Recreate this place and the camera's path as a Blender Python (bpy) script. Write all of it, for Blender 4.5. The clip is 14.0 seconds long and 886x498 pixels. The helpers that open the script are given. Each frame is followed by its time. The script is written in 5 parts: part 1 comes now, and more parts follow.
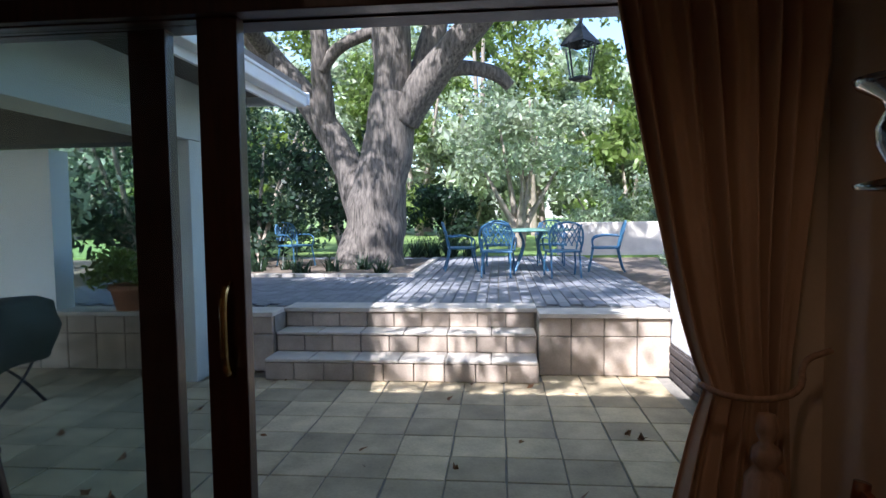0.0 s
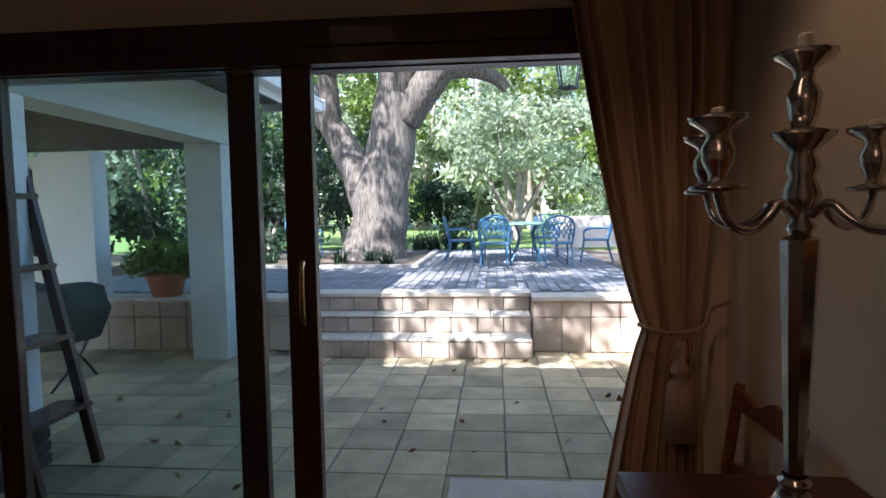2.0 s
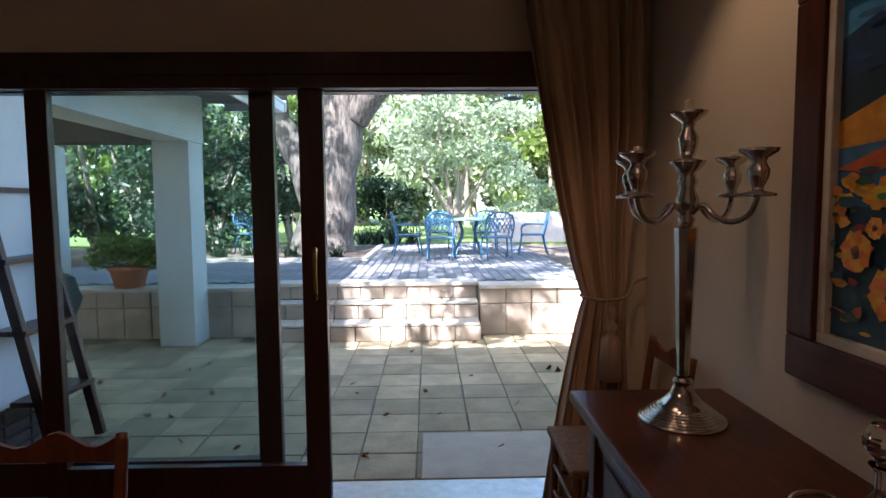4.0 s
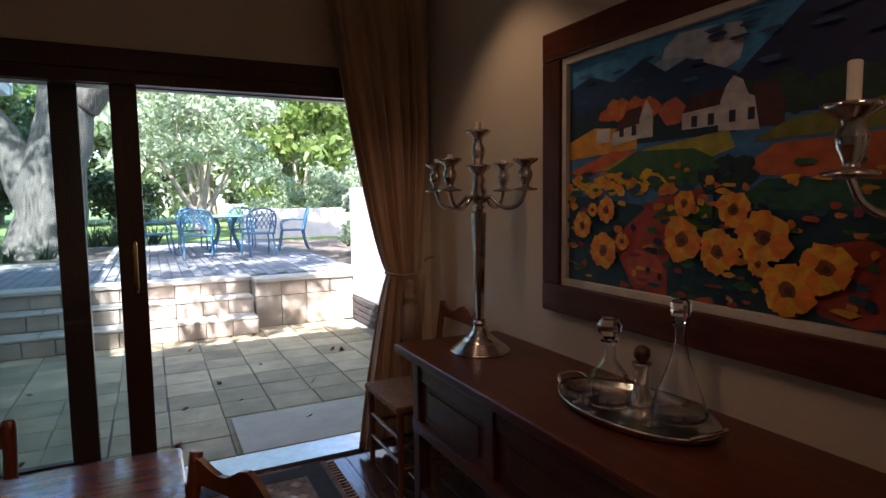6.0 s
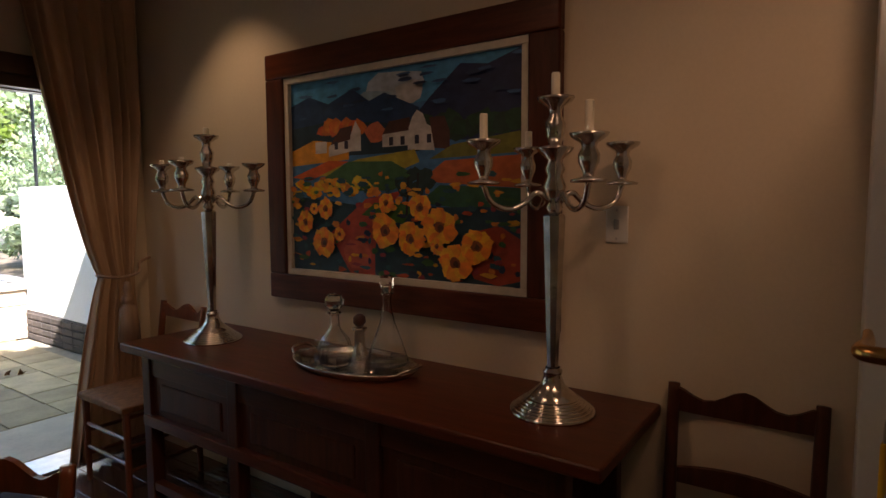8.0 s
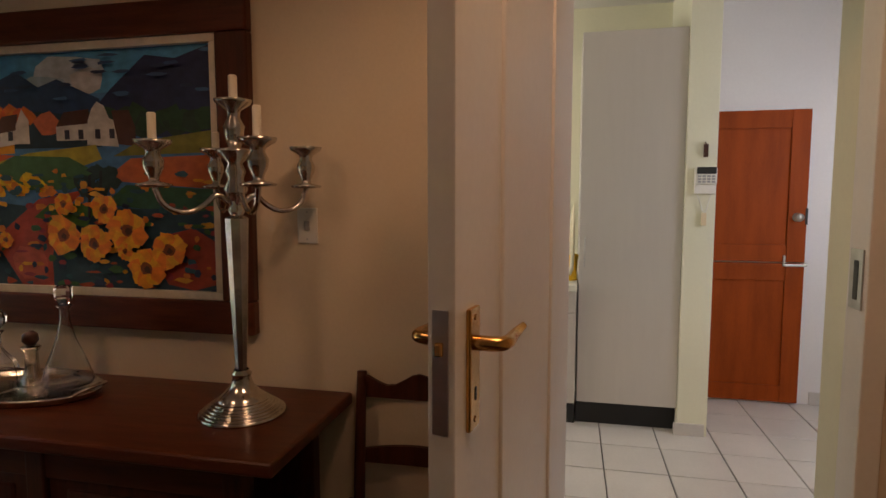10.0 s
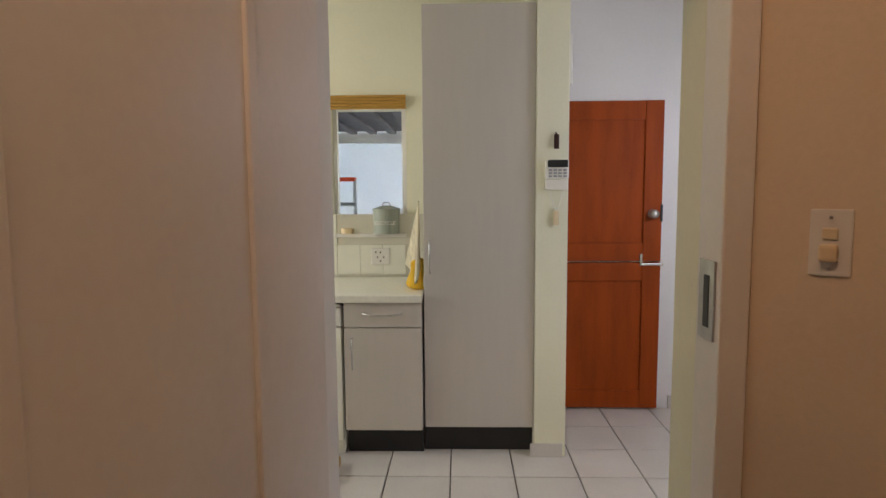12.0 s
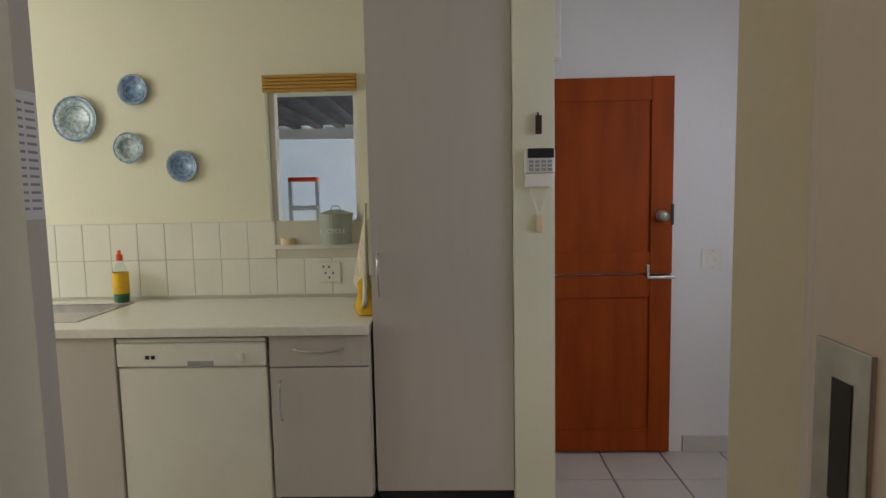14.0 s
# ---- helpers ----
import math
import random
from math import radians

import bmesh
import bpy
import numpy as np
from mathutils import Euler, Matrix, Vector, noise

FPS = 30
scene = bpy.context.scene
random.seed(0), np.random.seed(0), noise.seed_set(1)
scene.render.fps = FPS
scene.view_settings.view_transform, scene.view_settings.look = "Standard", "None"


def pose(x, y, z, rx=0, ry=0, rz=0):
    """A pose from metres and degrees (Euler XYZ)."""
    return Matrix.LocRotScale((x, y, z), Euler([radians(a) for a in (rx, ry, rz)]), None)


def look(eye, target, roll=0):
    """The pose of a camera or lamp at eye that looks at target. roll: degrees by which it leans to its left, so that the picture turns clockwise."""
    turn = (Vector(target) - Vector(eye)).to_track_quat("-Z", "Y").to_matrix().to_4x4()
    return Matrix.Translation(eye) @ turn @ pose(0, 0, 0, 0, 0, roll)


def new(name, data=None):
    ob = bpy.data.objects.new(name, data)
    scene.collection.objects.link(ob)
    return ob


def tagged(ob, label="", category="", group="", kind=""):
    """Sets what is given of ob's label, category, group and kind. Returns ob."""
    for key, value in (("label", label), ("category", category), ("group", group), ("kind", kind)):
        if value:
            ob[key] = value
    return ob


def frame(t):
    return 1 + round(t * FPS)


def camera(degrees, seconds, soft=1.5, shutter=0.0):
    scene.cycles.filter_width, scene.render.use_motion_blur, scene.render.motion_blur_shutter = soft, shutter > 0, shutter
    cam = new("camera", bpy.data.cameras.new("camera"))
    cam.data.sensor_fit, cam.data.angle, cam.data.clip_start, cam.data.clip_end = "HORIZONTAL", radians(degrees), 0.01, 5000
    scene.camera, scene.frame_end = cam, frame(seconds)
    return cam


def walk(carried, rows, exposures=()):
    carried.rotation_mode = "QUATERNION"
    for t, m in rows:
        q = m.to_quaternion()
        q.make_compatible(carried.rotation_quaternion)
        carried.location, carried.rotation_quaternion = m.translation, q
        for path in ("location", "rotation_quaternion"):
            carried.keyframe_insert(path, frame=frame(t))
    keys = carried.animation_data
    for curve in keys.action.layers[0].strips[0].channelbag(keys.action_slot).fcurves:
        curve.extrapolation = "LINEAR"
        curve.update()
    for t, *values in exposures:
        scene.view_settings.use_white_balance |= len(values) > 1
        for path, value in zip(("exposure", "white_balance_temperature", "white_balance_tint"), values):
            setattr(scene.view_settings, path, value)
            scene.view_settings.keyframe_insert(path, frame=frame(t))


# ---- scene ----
EXPOSURES = [(0.0, 1.5, 5600, 17), (2.0, 2.05, 5650, 17), (4.5, 2.5, 5750, 18), (7.0, 2.35, 5950, 18), (8.0, 2.6, 6500, 16), (9.0, 3.05, 6900, 15), (11.5, 3.12, 6250, 11), (12.5, 3.08, 6250, 11), (14.0, 2.45, 6200, 11)]
cam = camera(74.5, 14.0)
# seconds, place, yaw, pitch, roll
ROWS = [
    (0.0, 0.050, -0.055, 1.444, 5.45, -3.36, 0.70),
    (0.5, 0.032, -0.238, 1.445, 5.13, -3.51, 0.82),
    (1.0, 0.042, -0.408, 1.446, 5.02, -3.56, 0.85),
    (1.5, 0.046, -0.558, 1.449, 5.05, -3.76, 0.83),
    (2.0, 0.036, -0.686, 1.441, 5.12, -3.86, 0.92),
    (4.3, -0.213, -1.331, 1.450, -4.16, -4.45, 0.64),
    (4.5, -0.248, -1.369, 1.445, -6.41, -4.49, 0.76),
    (5.0, -0.369, -1.450, 1.420, -13.97, -4.33, 0.41),
    (5.5, -0.508, -1.515, 1.443, -21.87, -4.89, 1.05),
    (6.0, -0.626, -1.661, 1.437, -26.65, -4.93, 0.80),
    (6.5, -0.744, -1.774, 1.444, -31.65, -4.75, 0.67),
    (7.0, -0.858, -1.829, 1.426, -39.84, -4.66, 0.36),
    (7.5, -0.938, -1.854, 1.423, -48.38, -4.72, 0.29),
    (8.0, -0.967, -1.915, 1.419, -55.40, -4.69, 0.24),
    (8.5, -0.987, -1.987, 1.419, -62.17, -4.68, 0.27),
    (9.0, -1.000, -2.046, 1.420, -68.12, -4.81, 0.39),
    (9.2, -1.003, -2.064, 1.425, -70.20, -4.88, 0.30),
    (11.3, -0.557, -2.342, 1.441, -86.20, -5.33, 0.14),
    (11.6, -0.469, -2.364, 1.440, -87.40, -5.36, 0.25),
    (12.0, -0.353, -2.415, 1.434, -88.43, -5.36, 0.38),
    (12.3, -0.250, -2.470, 1.437, -88.78, -5.34, 0.42),
    (12.6, -0.162, -2.517, 1.439, -88.95, -5.32, 0.52),
    (13.0, -0.013, -2.568, 1.433, -88.65, -5.40, 0.78),
    (13.5, 0.174, -2.590, 1.436, -88.55, -5.45, 0.96),
    (14.0, 0.342, -2.598, 1.429, -88.44, -5.28, 1.12),
]
walk(cam, [(t, pose(x, y, z, 90 + pitch, roll, yaw)) for t, x, y, z, yaw, pitch, roll in ROWS], EXPOSURES)

# ---- world, sun, lamps ----
SUN_EL, SUN_AZ = 50.0, 200.0  # degrees; azimuth clockwise from +y
world = bpy.data.worlds.new("world")
scene.world = world
world.use_nodes = True
wn = world.node_tree
sky = wn.nodes.new("ShaderNodeTexSky")
sky.sky_type, sky.sun_disc = "NISHITA", False
sky.sun_elevation, sky.sun_rotation = radians(SUN_EL), radians(SUN_AZ)
wn.links.new(sky.outputs[0], wn.nodes["Background"].inputs[0])
wn.nodes["Background"].inputs[1].default_value = 0.15


def lamp(name, kind, place, target, energy, colour, **more):
    data = bpy.data.lights.new(name, kind)
    data.energy, data.color = energy, colour
    for k, v in more.items():
        if k == "angle": data.angle = v
        if k == "size": data.size = v
        if k == "size_y": data.shape, data.size_y = "RECTANGLE", v
        if k == "radius": data.shadow_soft_size = v
        if k == "spot": data.spot_size, data.spot_blend = v, 0.6
    ob = new(name, data)
    ob.matrix_world = look(place, target)
    return ob


saz, sel = radians(SUN_AZ), radians(SUN_EL)
sun_dir = Vector((math.sin(saz) * math.cos(sel), math.cos(saz) * math.cos(sel), math.sin(sel)))
lamp("sun", "SUN", sun_dir * 30, (0, 0, 0), 5.0, (1.0, 0.96, 0.90), angle=radians(0.6))
# area lamps added to brighten kitchen and passage, for windows only assumed
lamp("kitchen_fill", "AREA", (2.1, 1.15, 1.75), (2.3, -2.5, 1.0), 5.2, (1.0, 0.98, 0.9), size=1.6, size_y=1.0)
lamp("passage_fill", "AREA", (2.2, -4.35, 1.7), (2.9, -2.9, 1.0), 2.0, (0.86, 0.88, 1.0), size=1.0, size_y=0.9)
lamp("picture_downlight", "SPOT", (0.42, 0.55, 2.70), (0.66, 0.5, 0.0), 2.3, (1.0, 0.64, 0.36), spot=radians(90), radius=0.03)
for px, py, power in ((-0.9, -0.55, 2.8), (-0.25, -2.25, 5.0)):
    lamp("ceiling_downlight", "SPOT", (px, py, 2.70), (px + 0.25, py, 0.0), power, (1.0, 0.58, 0.34), spot=radians(155), radius=0.22)

# ---- materials ----


def mat(name, colour, rough=0.6, metal=0.0, var=0.12, scale=6.0, bump=0.15, fine=60.0, stretch=(1, 1, 1), rand=0.0, colour2=None, alpha=1.0, spec=0.5, coat=0.0):
    m = bpy.data.materials.new(name)
    m.use_nodes = True
    nt = m.node_tree
    N, L = nt.nodes, nt.links
    b = N["Principled BSDF"]
    b.inputs["Roughness"].default_value, b.inputs["Metallic"].default_value = rough, metal
    b.inputs["Specular IOR Level"].default_value = spec
    b.inputs["Coat Weight"].default_value = coat
    tc = N.new("ShaderNodeTexCoord")
    mp = N.new("ShaderNodeMapping")
    mp.inputs["Scale"].default_value = stretch
    geo = N.new("ShaderNodeNewGeometry")
    L.new(geo.outputs["Position"], mp.inputs[0])
    n1 = N.new("ShaderNodeTexNoise")
    n1.inputs["Scale"].default_value, n1.inputs["Detail"].default_value = scale, 5
    n2 = N.new("ShaderNodeTexNoise")
    n2.inputs["Scale"].default_value, n2.inputs["Detail"].default_value = fine, 4
    L.new(mp.outputs[0], n1.inputs[0]), L.new(mp.outputs[0], n2.inputs[0])
    mixf = N.new("ShaderNodeMath")
    mixf.operation = "MULTIPLY_ADD"
    mixf.inputs[1].default_value = 0.4
    L.new(n2.outputs[0], mixf.inputs[0]), L.new(n1.outputs[0], mixf.inputs[2])
    r = N.new("ShaderNodeMapRange")
    r.inputs[1].default_value, r.inputs[2].default_value = 0.45, 0.95
    L.new(mixf.outputs[0], r.inputs[0])
    c = N.new("ShaderNodeMix")
    c.data_type = "RGBA"
    dark = [v * (1 - var) for v in colour]
    light = list(colour2) if colour2 else [min(1, v * (1 + var)) for v in colour]
    c.inputs[6].default_value, c.inputs[7].default_value = (*dark, 1), (*light, 1)
    L.new(r.outputs[0], c.inputs[0])
    out = c.outputs[2]
    if rand:
        oi = N.new("ShaderNodeObjectInfo")
        add = N.new("ShaderNodeMath")
        add.operation = "ADD"
        L.new(oi.outputs["Random"], add.inputs[0]), L.new(geo.outputs["Random Per Island"], add.inputs[1])
        fr = N.new("ShaderNodeMath")
        fr.operation = "FRACT"
        L.new(add.outputs[0], fr.inputs[0])
        hs = N.new("ShaderNodeHueSaturation")
        rr = N.new("ShaderNodeMapRange")
        rr.inputs[3].default_value, rr.inputs[4].default_value = 1 - rand, 1 + rand
        L.new(fr.outputs[0], rr.inputs[0]), L.new(rr.outputs[0], hs.inputs["Value"]), L.new(out, hs.inputs["Color"])
        out = hs.outputs[0]
    L.new(out, b.inputs["Base Color"])
    if bump:
        bp = N.new("ShaderNodeBump")
        bp.inputs["Strength"].default_value, bp.inputs["Distance"].default_value = bump, 0.01
        L.new(mixf.outputs[0], bp.inputs["Height"]), L.new(bp.outputs[0], b.inputs["Normal"])
    return m


def leaf_mat(name, colour, rand=0.45):
    m = mat(name, colour, 0.45, var=0.3, scale=0.6, bump=0, rand=rand)
    N, L = m.node_tree.nodes, m.node_tree.links
    b = N["Principled BSDF"]
    src = b.inputs["Base Color"].links[0].from_socket
    tr = N.new("ShaderNodeBsdfTranslucent")
    warm = N.new("ShaderNodeMix")
    warm.data_type, warm.blend_type = "RGBA", "MULTIPLY"
    warm.inputs[0].default_value, warm.inputs[7].default_value = 1.0, (1.3, 1.35, 1.0, 1)
    L.new(src, warm.inputs[6]), L.new(warm.outputs[2], tr.inputs[0])
    mx = N.new("ShaderNodeMixShader")
    mx.inputs[0].default_value = 0.5
    L.new(b.outputs[0], mx.inputs[1]), L.new(tr.outputs[0], mx.inputs[2])
    L.new(mx.outputs[0], N["Material Output"].inputs[0])
    return m


def glass_mat(name, tint=(1, 1, 1), pane=False):
    m = bpy.data.materials.new(name)
    m.use_nodes = True
    N, L = m.node_tree.nodes, m.node_tree.links
    if pane:
        t, g, mx, lw = (N.new("ShaderNodeBsdfTransparent"), N.new("ShaderNodeBsdfGlossy"), N.new("ShaderNodeMixShader"), N.new("ShaderNodeLayerWeight"))
        t.inputs[0].default_value = (*tint, 1)
        g.inputs["Roughness"].default_value = 0.02
        pw, ad = N.new("ShaderNodeMath"), N.new("ShaderNodeMath")
        pw.operation, pw.inputs[1].default_value = "POWER", 5.0
        ad.operation, ad.inputs[1].default_value, ad.inputs[2].default_value = "MULTIPLY_ADD", 0.8, 0.035
        lw.inputs[0].default_value = 0.5
        L.new(lw.outputs["Facing"], pw.inputs[0]), L.new(pw.outputs[0], ad.inputs[0])
        L.new(ad.outputs[0], mx.inputs[0]), L.new(t.outputs[0], mx.inputs[1]), L.new(g.outputs[0], mx.inputs[2])
        L.new(mx.outputs[0], N["Material Output"].inputs[0])
    else:
        b = N["Principled BSDF"]
        b.inputs["Transmission Weight"].default_value, b.inputs["Roughness"].default_value, b.inputs["IOR"].default_value = 1.0, 0.02, 1.5
        b.inputs["Base Color"].default_value = (*tint, 1)
    return m


M_WALL = mat("cream_plaster", (0.74, 0.62, 0.46), 0.9, var=0.06, scale=1.5, bump=0.12, fine=90)
M_KWALL = mat("pale_yellow_paint", (0.80, 0.79, 0.62), 0.7, var=0.04, scale=1.5, bump=0.06)
M_LILAC = mat("white_wall_paint", (0.78, 0.76, 0.76), 0.7, var=0.04, scale=1.5, bump=0.06)
M_WHITE = mat("white_gloss_paint", (0.80, 0.78, 0.74), 0.35, var=0.05, scale=3, bump=0.03)
M_CEIL = mat("white_ceiling", (0.8, 0.78, 0.74), 0.9, var=0.03, bump=0.03)
M_FRAME = mat("dark_stained_timber", (0.055, 0.018, 0.011), 0.38, var=0.35, scale=5, stretch=(8, 8, 0.8), bump=0.12, coat=0.2)
M_WOOD = mat("dark_mahogany", (0.095, 0.024, 0.010), 0.33, var=0.4, scale=5, stretch=(9, 0.9, 9), bump=0.08, coat=0.05, spec=0.28)
M_WOODV = mat("dark_mahogany_upright", (0.075, 0.021, 0.010), 0.4, var=0.4, scale=5, stretch=(9, 9, 0.9), bump=0.08, spec=0.28)
M_TABLE = mat("polished_red_wood", (0.20, 0.050, 0.016), 0.14, var=0.4, scale=4, stretch=(1, 9, 9), bump=0.05, coat=0.6)
M_CHAIR = mat("reddish_chair_wood", (0.17, 0.05, 0.018), 0.32, var=0.35, scale=5, stretch=(8, 8, 1), bump=0.08, coat=0.3)
M_RUSH = mat("woven_seat", (0.22, 0.10, 0.04), 0.7, var=0.35, scale=40, bump=0.4)
M_FLOORW = mat("polished_dark_floor_boards", (0.10, 0.045, 0.03), 0.2, var=0.35, scale=5, stretch=(9, 1, 9), bump=0.06, rand=0.2, coat=0.4)
M_SILVER = mat("tarnished_silver", (0.62, 0.58, 0.53), 0.17, 1.0, var=0.25, scale=18, bump=0.04)
M_WAX = mat("ivory_wax", (0.82, 0.76, 0.62), 0.5, var=0.06, bump=0.05)
M_CURT = mat("beige_curtain_cloth", (0.50, 0.34, 0.22), 0.85, var=0.12, scale=3, bump=0.2, fine=300)
M_TASSEL = mat("tan_silk_tassel", (0.36, 0.24, 0.16), 0.6, var=0.2, scale=80, stretch=(1, 1, 0.05), bump=0.4)
M_BRASS = mat("aged_brass", (0.62, 0.36, 0.12), 0.25, 1.0, var=0.25, scale=20, bump=0.03)
M_STEEL = mat("brushed_steel", (0.52, 0.51, 0.50), 0.3, 1.0, var=0.15, scale=20, bump=0.04)
M_BLACK = mat("black_plastic", (0.012, 0.012, 0.013), 0.5, var=0.2, bump=0.03)
M_GLASS = glass_mat("clear_crystal")
M_PANE = glass_mat("window_glass", (0.9, 0.95, 0.95), True)
M_SLATE = mat("sandstone_paving", (0.42, 0.335, 0.205), 0.75, var=0.28, scale=4, bump=0.3, rand=0.28)
M_JOINT = mat("mortar_bed", (0.21, 0.19, 0.155), 0.95, var=0.2, scale=12, bump=0.4)
M_BLOCK = mat("stone_cladding_tile", (0.42, 0.34, 0.265), 0.8, var=0.22, scale=5, bump=0.3, rand=0.16)
M_COPE = mat("pale_stone_coping", (0.52, 0.46, 0.38), 0.8, var=0.15, scale=5, bump=0.25)
M_BRICK = mat("grey_brick_pavers", (0.20, 0.20, 0.205), 0.85, var=0.25, scale=4, bump=0.3, rand=0.10)
# darkened boards: the veranda's shade is put into this colour
M_SHADED = mat("shade_dark_boards", (0.10, 0.095, 0.08), 0.8, var=0.25, scale=4, stretch=(8, 0.8, 1), bump=0.2)
M_RENDER = mat("pale_grey_green_render", (0.50, 0.52, 0.47), 0.9, var=0.08, scale=2, bump=0.15)
M_GWALL = mat("whitewashed_wall", (0.76, 0.77, 0.76), 0.9, var=0.08, scale=2, bump=0.2)
M_DBRICK = mat("dark_plinth_brick", (0.055, 0.045, 0.042), 0.8, var=0.3, scale=14, bump=0.3, rand=0.2)
M_GUTTER = mat("white_painted_metal", (0.78, 0.79, 0.8), 0.45, var=0.06, scale=4, bump=0.03)
M_ROOF = mat("grey_roof_tile", (0.16, 0.15, 0.14), 0.85, var=0.25, scale=5, bump=0.3)
M_BARK = mat("furrowed_tree_bark", (0.115, 0.098, 0.080), 0.95, var=0.75, scale=7, stretch=(3.4, 3.4, 0.5), bump=1.0, fine=22)
M_TWIG = mat("pale_shrub_wood", (0.30, 0.25, 0.19), 0.9, var=0.3, scale=8, bump=0.5)
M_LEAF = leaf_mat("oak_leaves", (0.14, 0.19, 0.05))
# paled far past leaf green; the garden's sun glare is in this colour
M_LEAF_GLARE = leaf_mat("sun_glare_leaves", (0.33, 0.38, 0.27))
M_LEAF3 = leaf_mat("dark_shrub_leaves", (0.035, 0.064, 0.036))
M_GRASS = mat("lawn_grass", (0.13, 0.20, 0.045), 0.9, var=0.3, scale=2, bump=0.6, fine=140)
M_SOIL = mat("leafy_soil", (0.13, 0.10, 0.07), 0.95, var=0.4, scale=9, bump=0.8)
M_BLUE = mat("blue_painted_cast_metal", (0.045, 0.13, 0.22), 0.42, var=0.25, scale=20, bump=0.1)
M_GREENT = mat("verdigris_table_top", (0.16, 0.30, 0.24), 0.35, var=0.2, scale=10, bump=0.08)
M_TERRA = mat("terracotta", (0.42, 0.17, 0.09), 0.8, var=0.2, scale=8, bump=0.2)
M_COVER = mat("dark_green_cover_cloth", (0.022, 0.035, 0.026), 0.6, var=0.3, scale=6, bump=0.5)
M_KTILE = mat("pale_floor_tile", (0.62, 0.59, 0.55), 0.32, var=0.08, scale=3, bump=0.03, rand=0.05)
M_GROUT = mat("grey_grout", (0.15, 0.14, 0.13), 0.9, var=0.1, bump=0.1)
M_STILE = mat("white_wall_tile", (0.80, 0.80, 0.70), 0.22, var=0.03, bump=0.02, rand=0.03)
M_SGROUT = mat("cream_tile_grout", (0.62, 0.60, 0.50), 0.9, var=0.06, bump=0.05)
M_LAM = mat("white_woodgrain_laminate", (0.56, 0.525, 0.48), 0.5, var=0.02, scale=6, stretch=(5, 5, 0.5), bump=0.02)
M_TOP = mat("white_worktop", (0.80, 0.79, 0.70), 0.3, var=0.04, scale=30, bump=0.02)
M_APPL = mat("white_enamel", (0.80, 0.80, 0.72), 0.28, var=0.03, bump=0.01)
M_ODOOR = mat("orange_varnished_wood", (0.30, 0.052, 0.004), 0.6, var=0.2, scale=3, stretch=(5, 5, 0.7), bump=0.04, spec=0.2)
M_OCHRE = mat("ochre_wood_blind", (0.50, 0.28, 0.05), 0.5, var=0.2, scale=8, stretch=(1, 0.6, 9), bump=0.1)
M_PLAST = mat("white_plastic", (0.78, 0.76, 0.70), 0.4, var=0.04, bump=0.01)
M_GREYP = mat("grey_plastic", (0.34, 0.35, 0.36), 0.45, var=0.08, bump=0.02)
M_IVORY = mat("ivory_plastic", (0.75, 0.62, 0.40), 0.4, var=0.06, bump=0.01)
M_TIN = mat("sage_green_enamel", (0.36, 0.40, 0.34), 0.35, var=0.06, bump=0.02)
M_TOWEL = mat("striped_tea_towel", (0.66, 0.60, 0.45), 0.9, var=0.25, scale=30, stretch=(3, 3, 0.2), bump=0.3)
M_YELLOW = mat("yellow_cloth", (0.80, 0.48, 0.02), 0.7, var=0.12, scale=20, bump=0.2)
M_RED = mat("orange_red_plastic", (0.80, 0.09, 0.03), 0.4, var=0.08, bump=0.02)
M_DGREEN = mat("green_label", (0.03, 0.16, 0.06), 0.4, var=0.1, bump=0.02)
M_ALU = mat("ladder_aluminium", (0.6, 0.6, 0.62), 0.4, 0.9, var=0.1, bump=0.02)
M_CORR = mat("corrugated_sheet", (0.10, 0.095, 0.095), 0.7, 0.0, var=0.2, scale=4, bump=0.1)
M_PAPER = mat("white_paper", (0.76, 0.76, 0.76), 0.8, var=0.03, bump=0.01)
M_INK = mat("grey_print", (0.30, 0.30, 0.34), 0.8, var=0.1, bump=0)
M_PORC = mat("blue_white_porcelain", (0.05, 0.15, 0.42), 0.2, var=0.4, scale=45, bump=0.02, colour2=(0.30, 0.46, 0.66))
M_PORC2 = mat("pale_porcelain", (0.22, 0.38, 0.46), 0.2, var=0.3, scale=55, bump=0.02, colour2=(0.62, 0.70, 0.68))
M_RUG = mat("patterned_rug_wool", (0.16, 0.055, 0.045), 0.95, var=0.5, scale=12, bump=0.5, colour2=(0.30, 0.20, 0.13))
M_RUGD = mat("dark_rug_wool", (0.03, 0.022, 0.03), 0.95, var=0.4, scale=20, bump=0.5)
M_RUGL = mat("tan_rug_wool", (0.36, 0.24, 0.15), 0.95, var=0.3, scale=20, bump=0.5)

# ---- builders ----


ORIGIN = [0.0, 0.0]  # where the space being built begins


def thing(name, place, label, category, rz=0.0, group="", kind=""):
    ob = new(name)
    ob.matrix_basis = pose(place[0] + ORIGIN[0], place[1] + ORIGIN[1], place[2], 0, 0, rz)
    return tagged(ob, label, category, group, kind)


def link_mesh(name, bm, material, smooth=False):
    me = bpy.data.meshes.new(name)
    bm.normal_update()
    bm.to_mesh(me)
    bm.free()
    for m in material if isinstance(material, (list, tuple)) else (material,):
        me.materials.append(m)
    if smooth:
        for p in me.polygons:
            p.use_smooth = True
    return new(name, me)


def part(name, bm, material, parent, label="", smooth=False):
    ob = link_mesh(name, bm, material, smooth)
    ob.parent = parent
    return tagged(ob, label)


def structure(name, bm, material, label, category, smooth=False):
    ob = link_mesh(name, bm, material, smooth)
    ob.location = (ORIGIN[0], ORIGIN[1], 0)
    return tagged(ob, label, category, kind="structure")


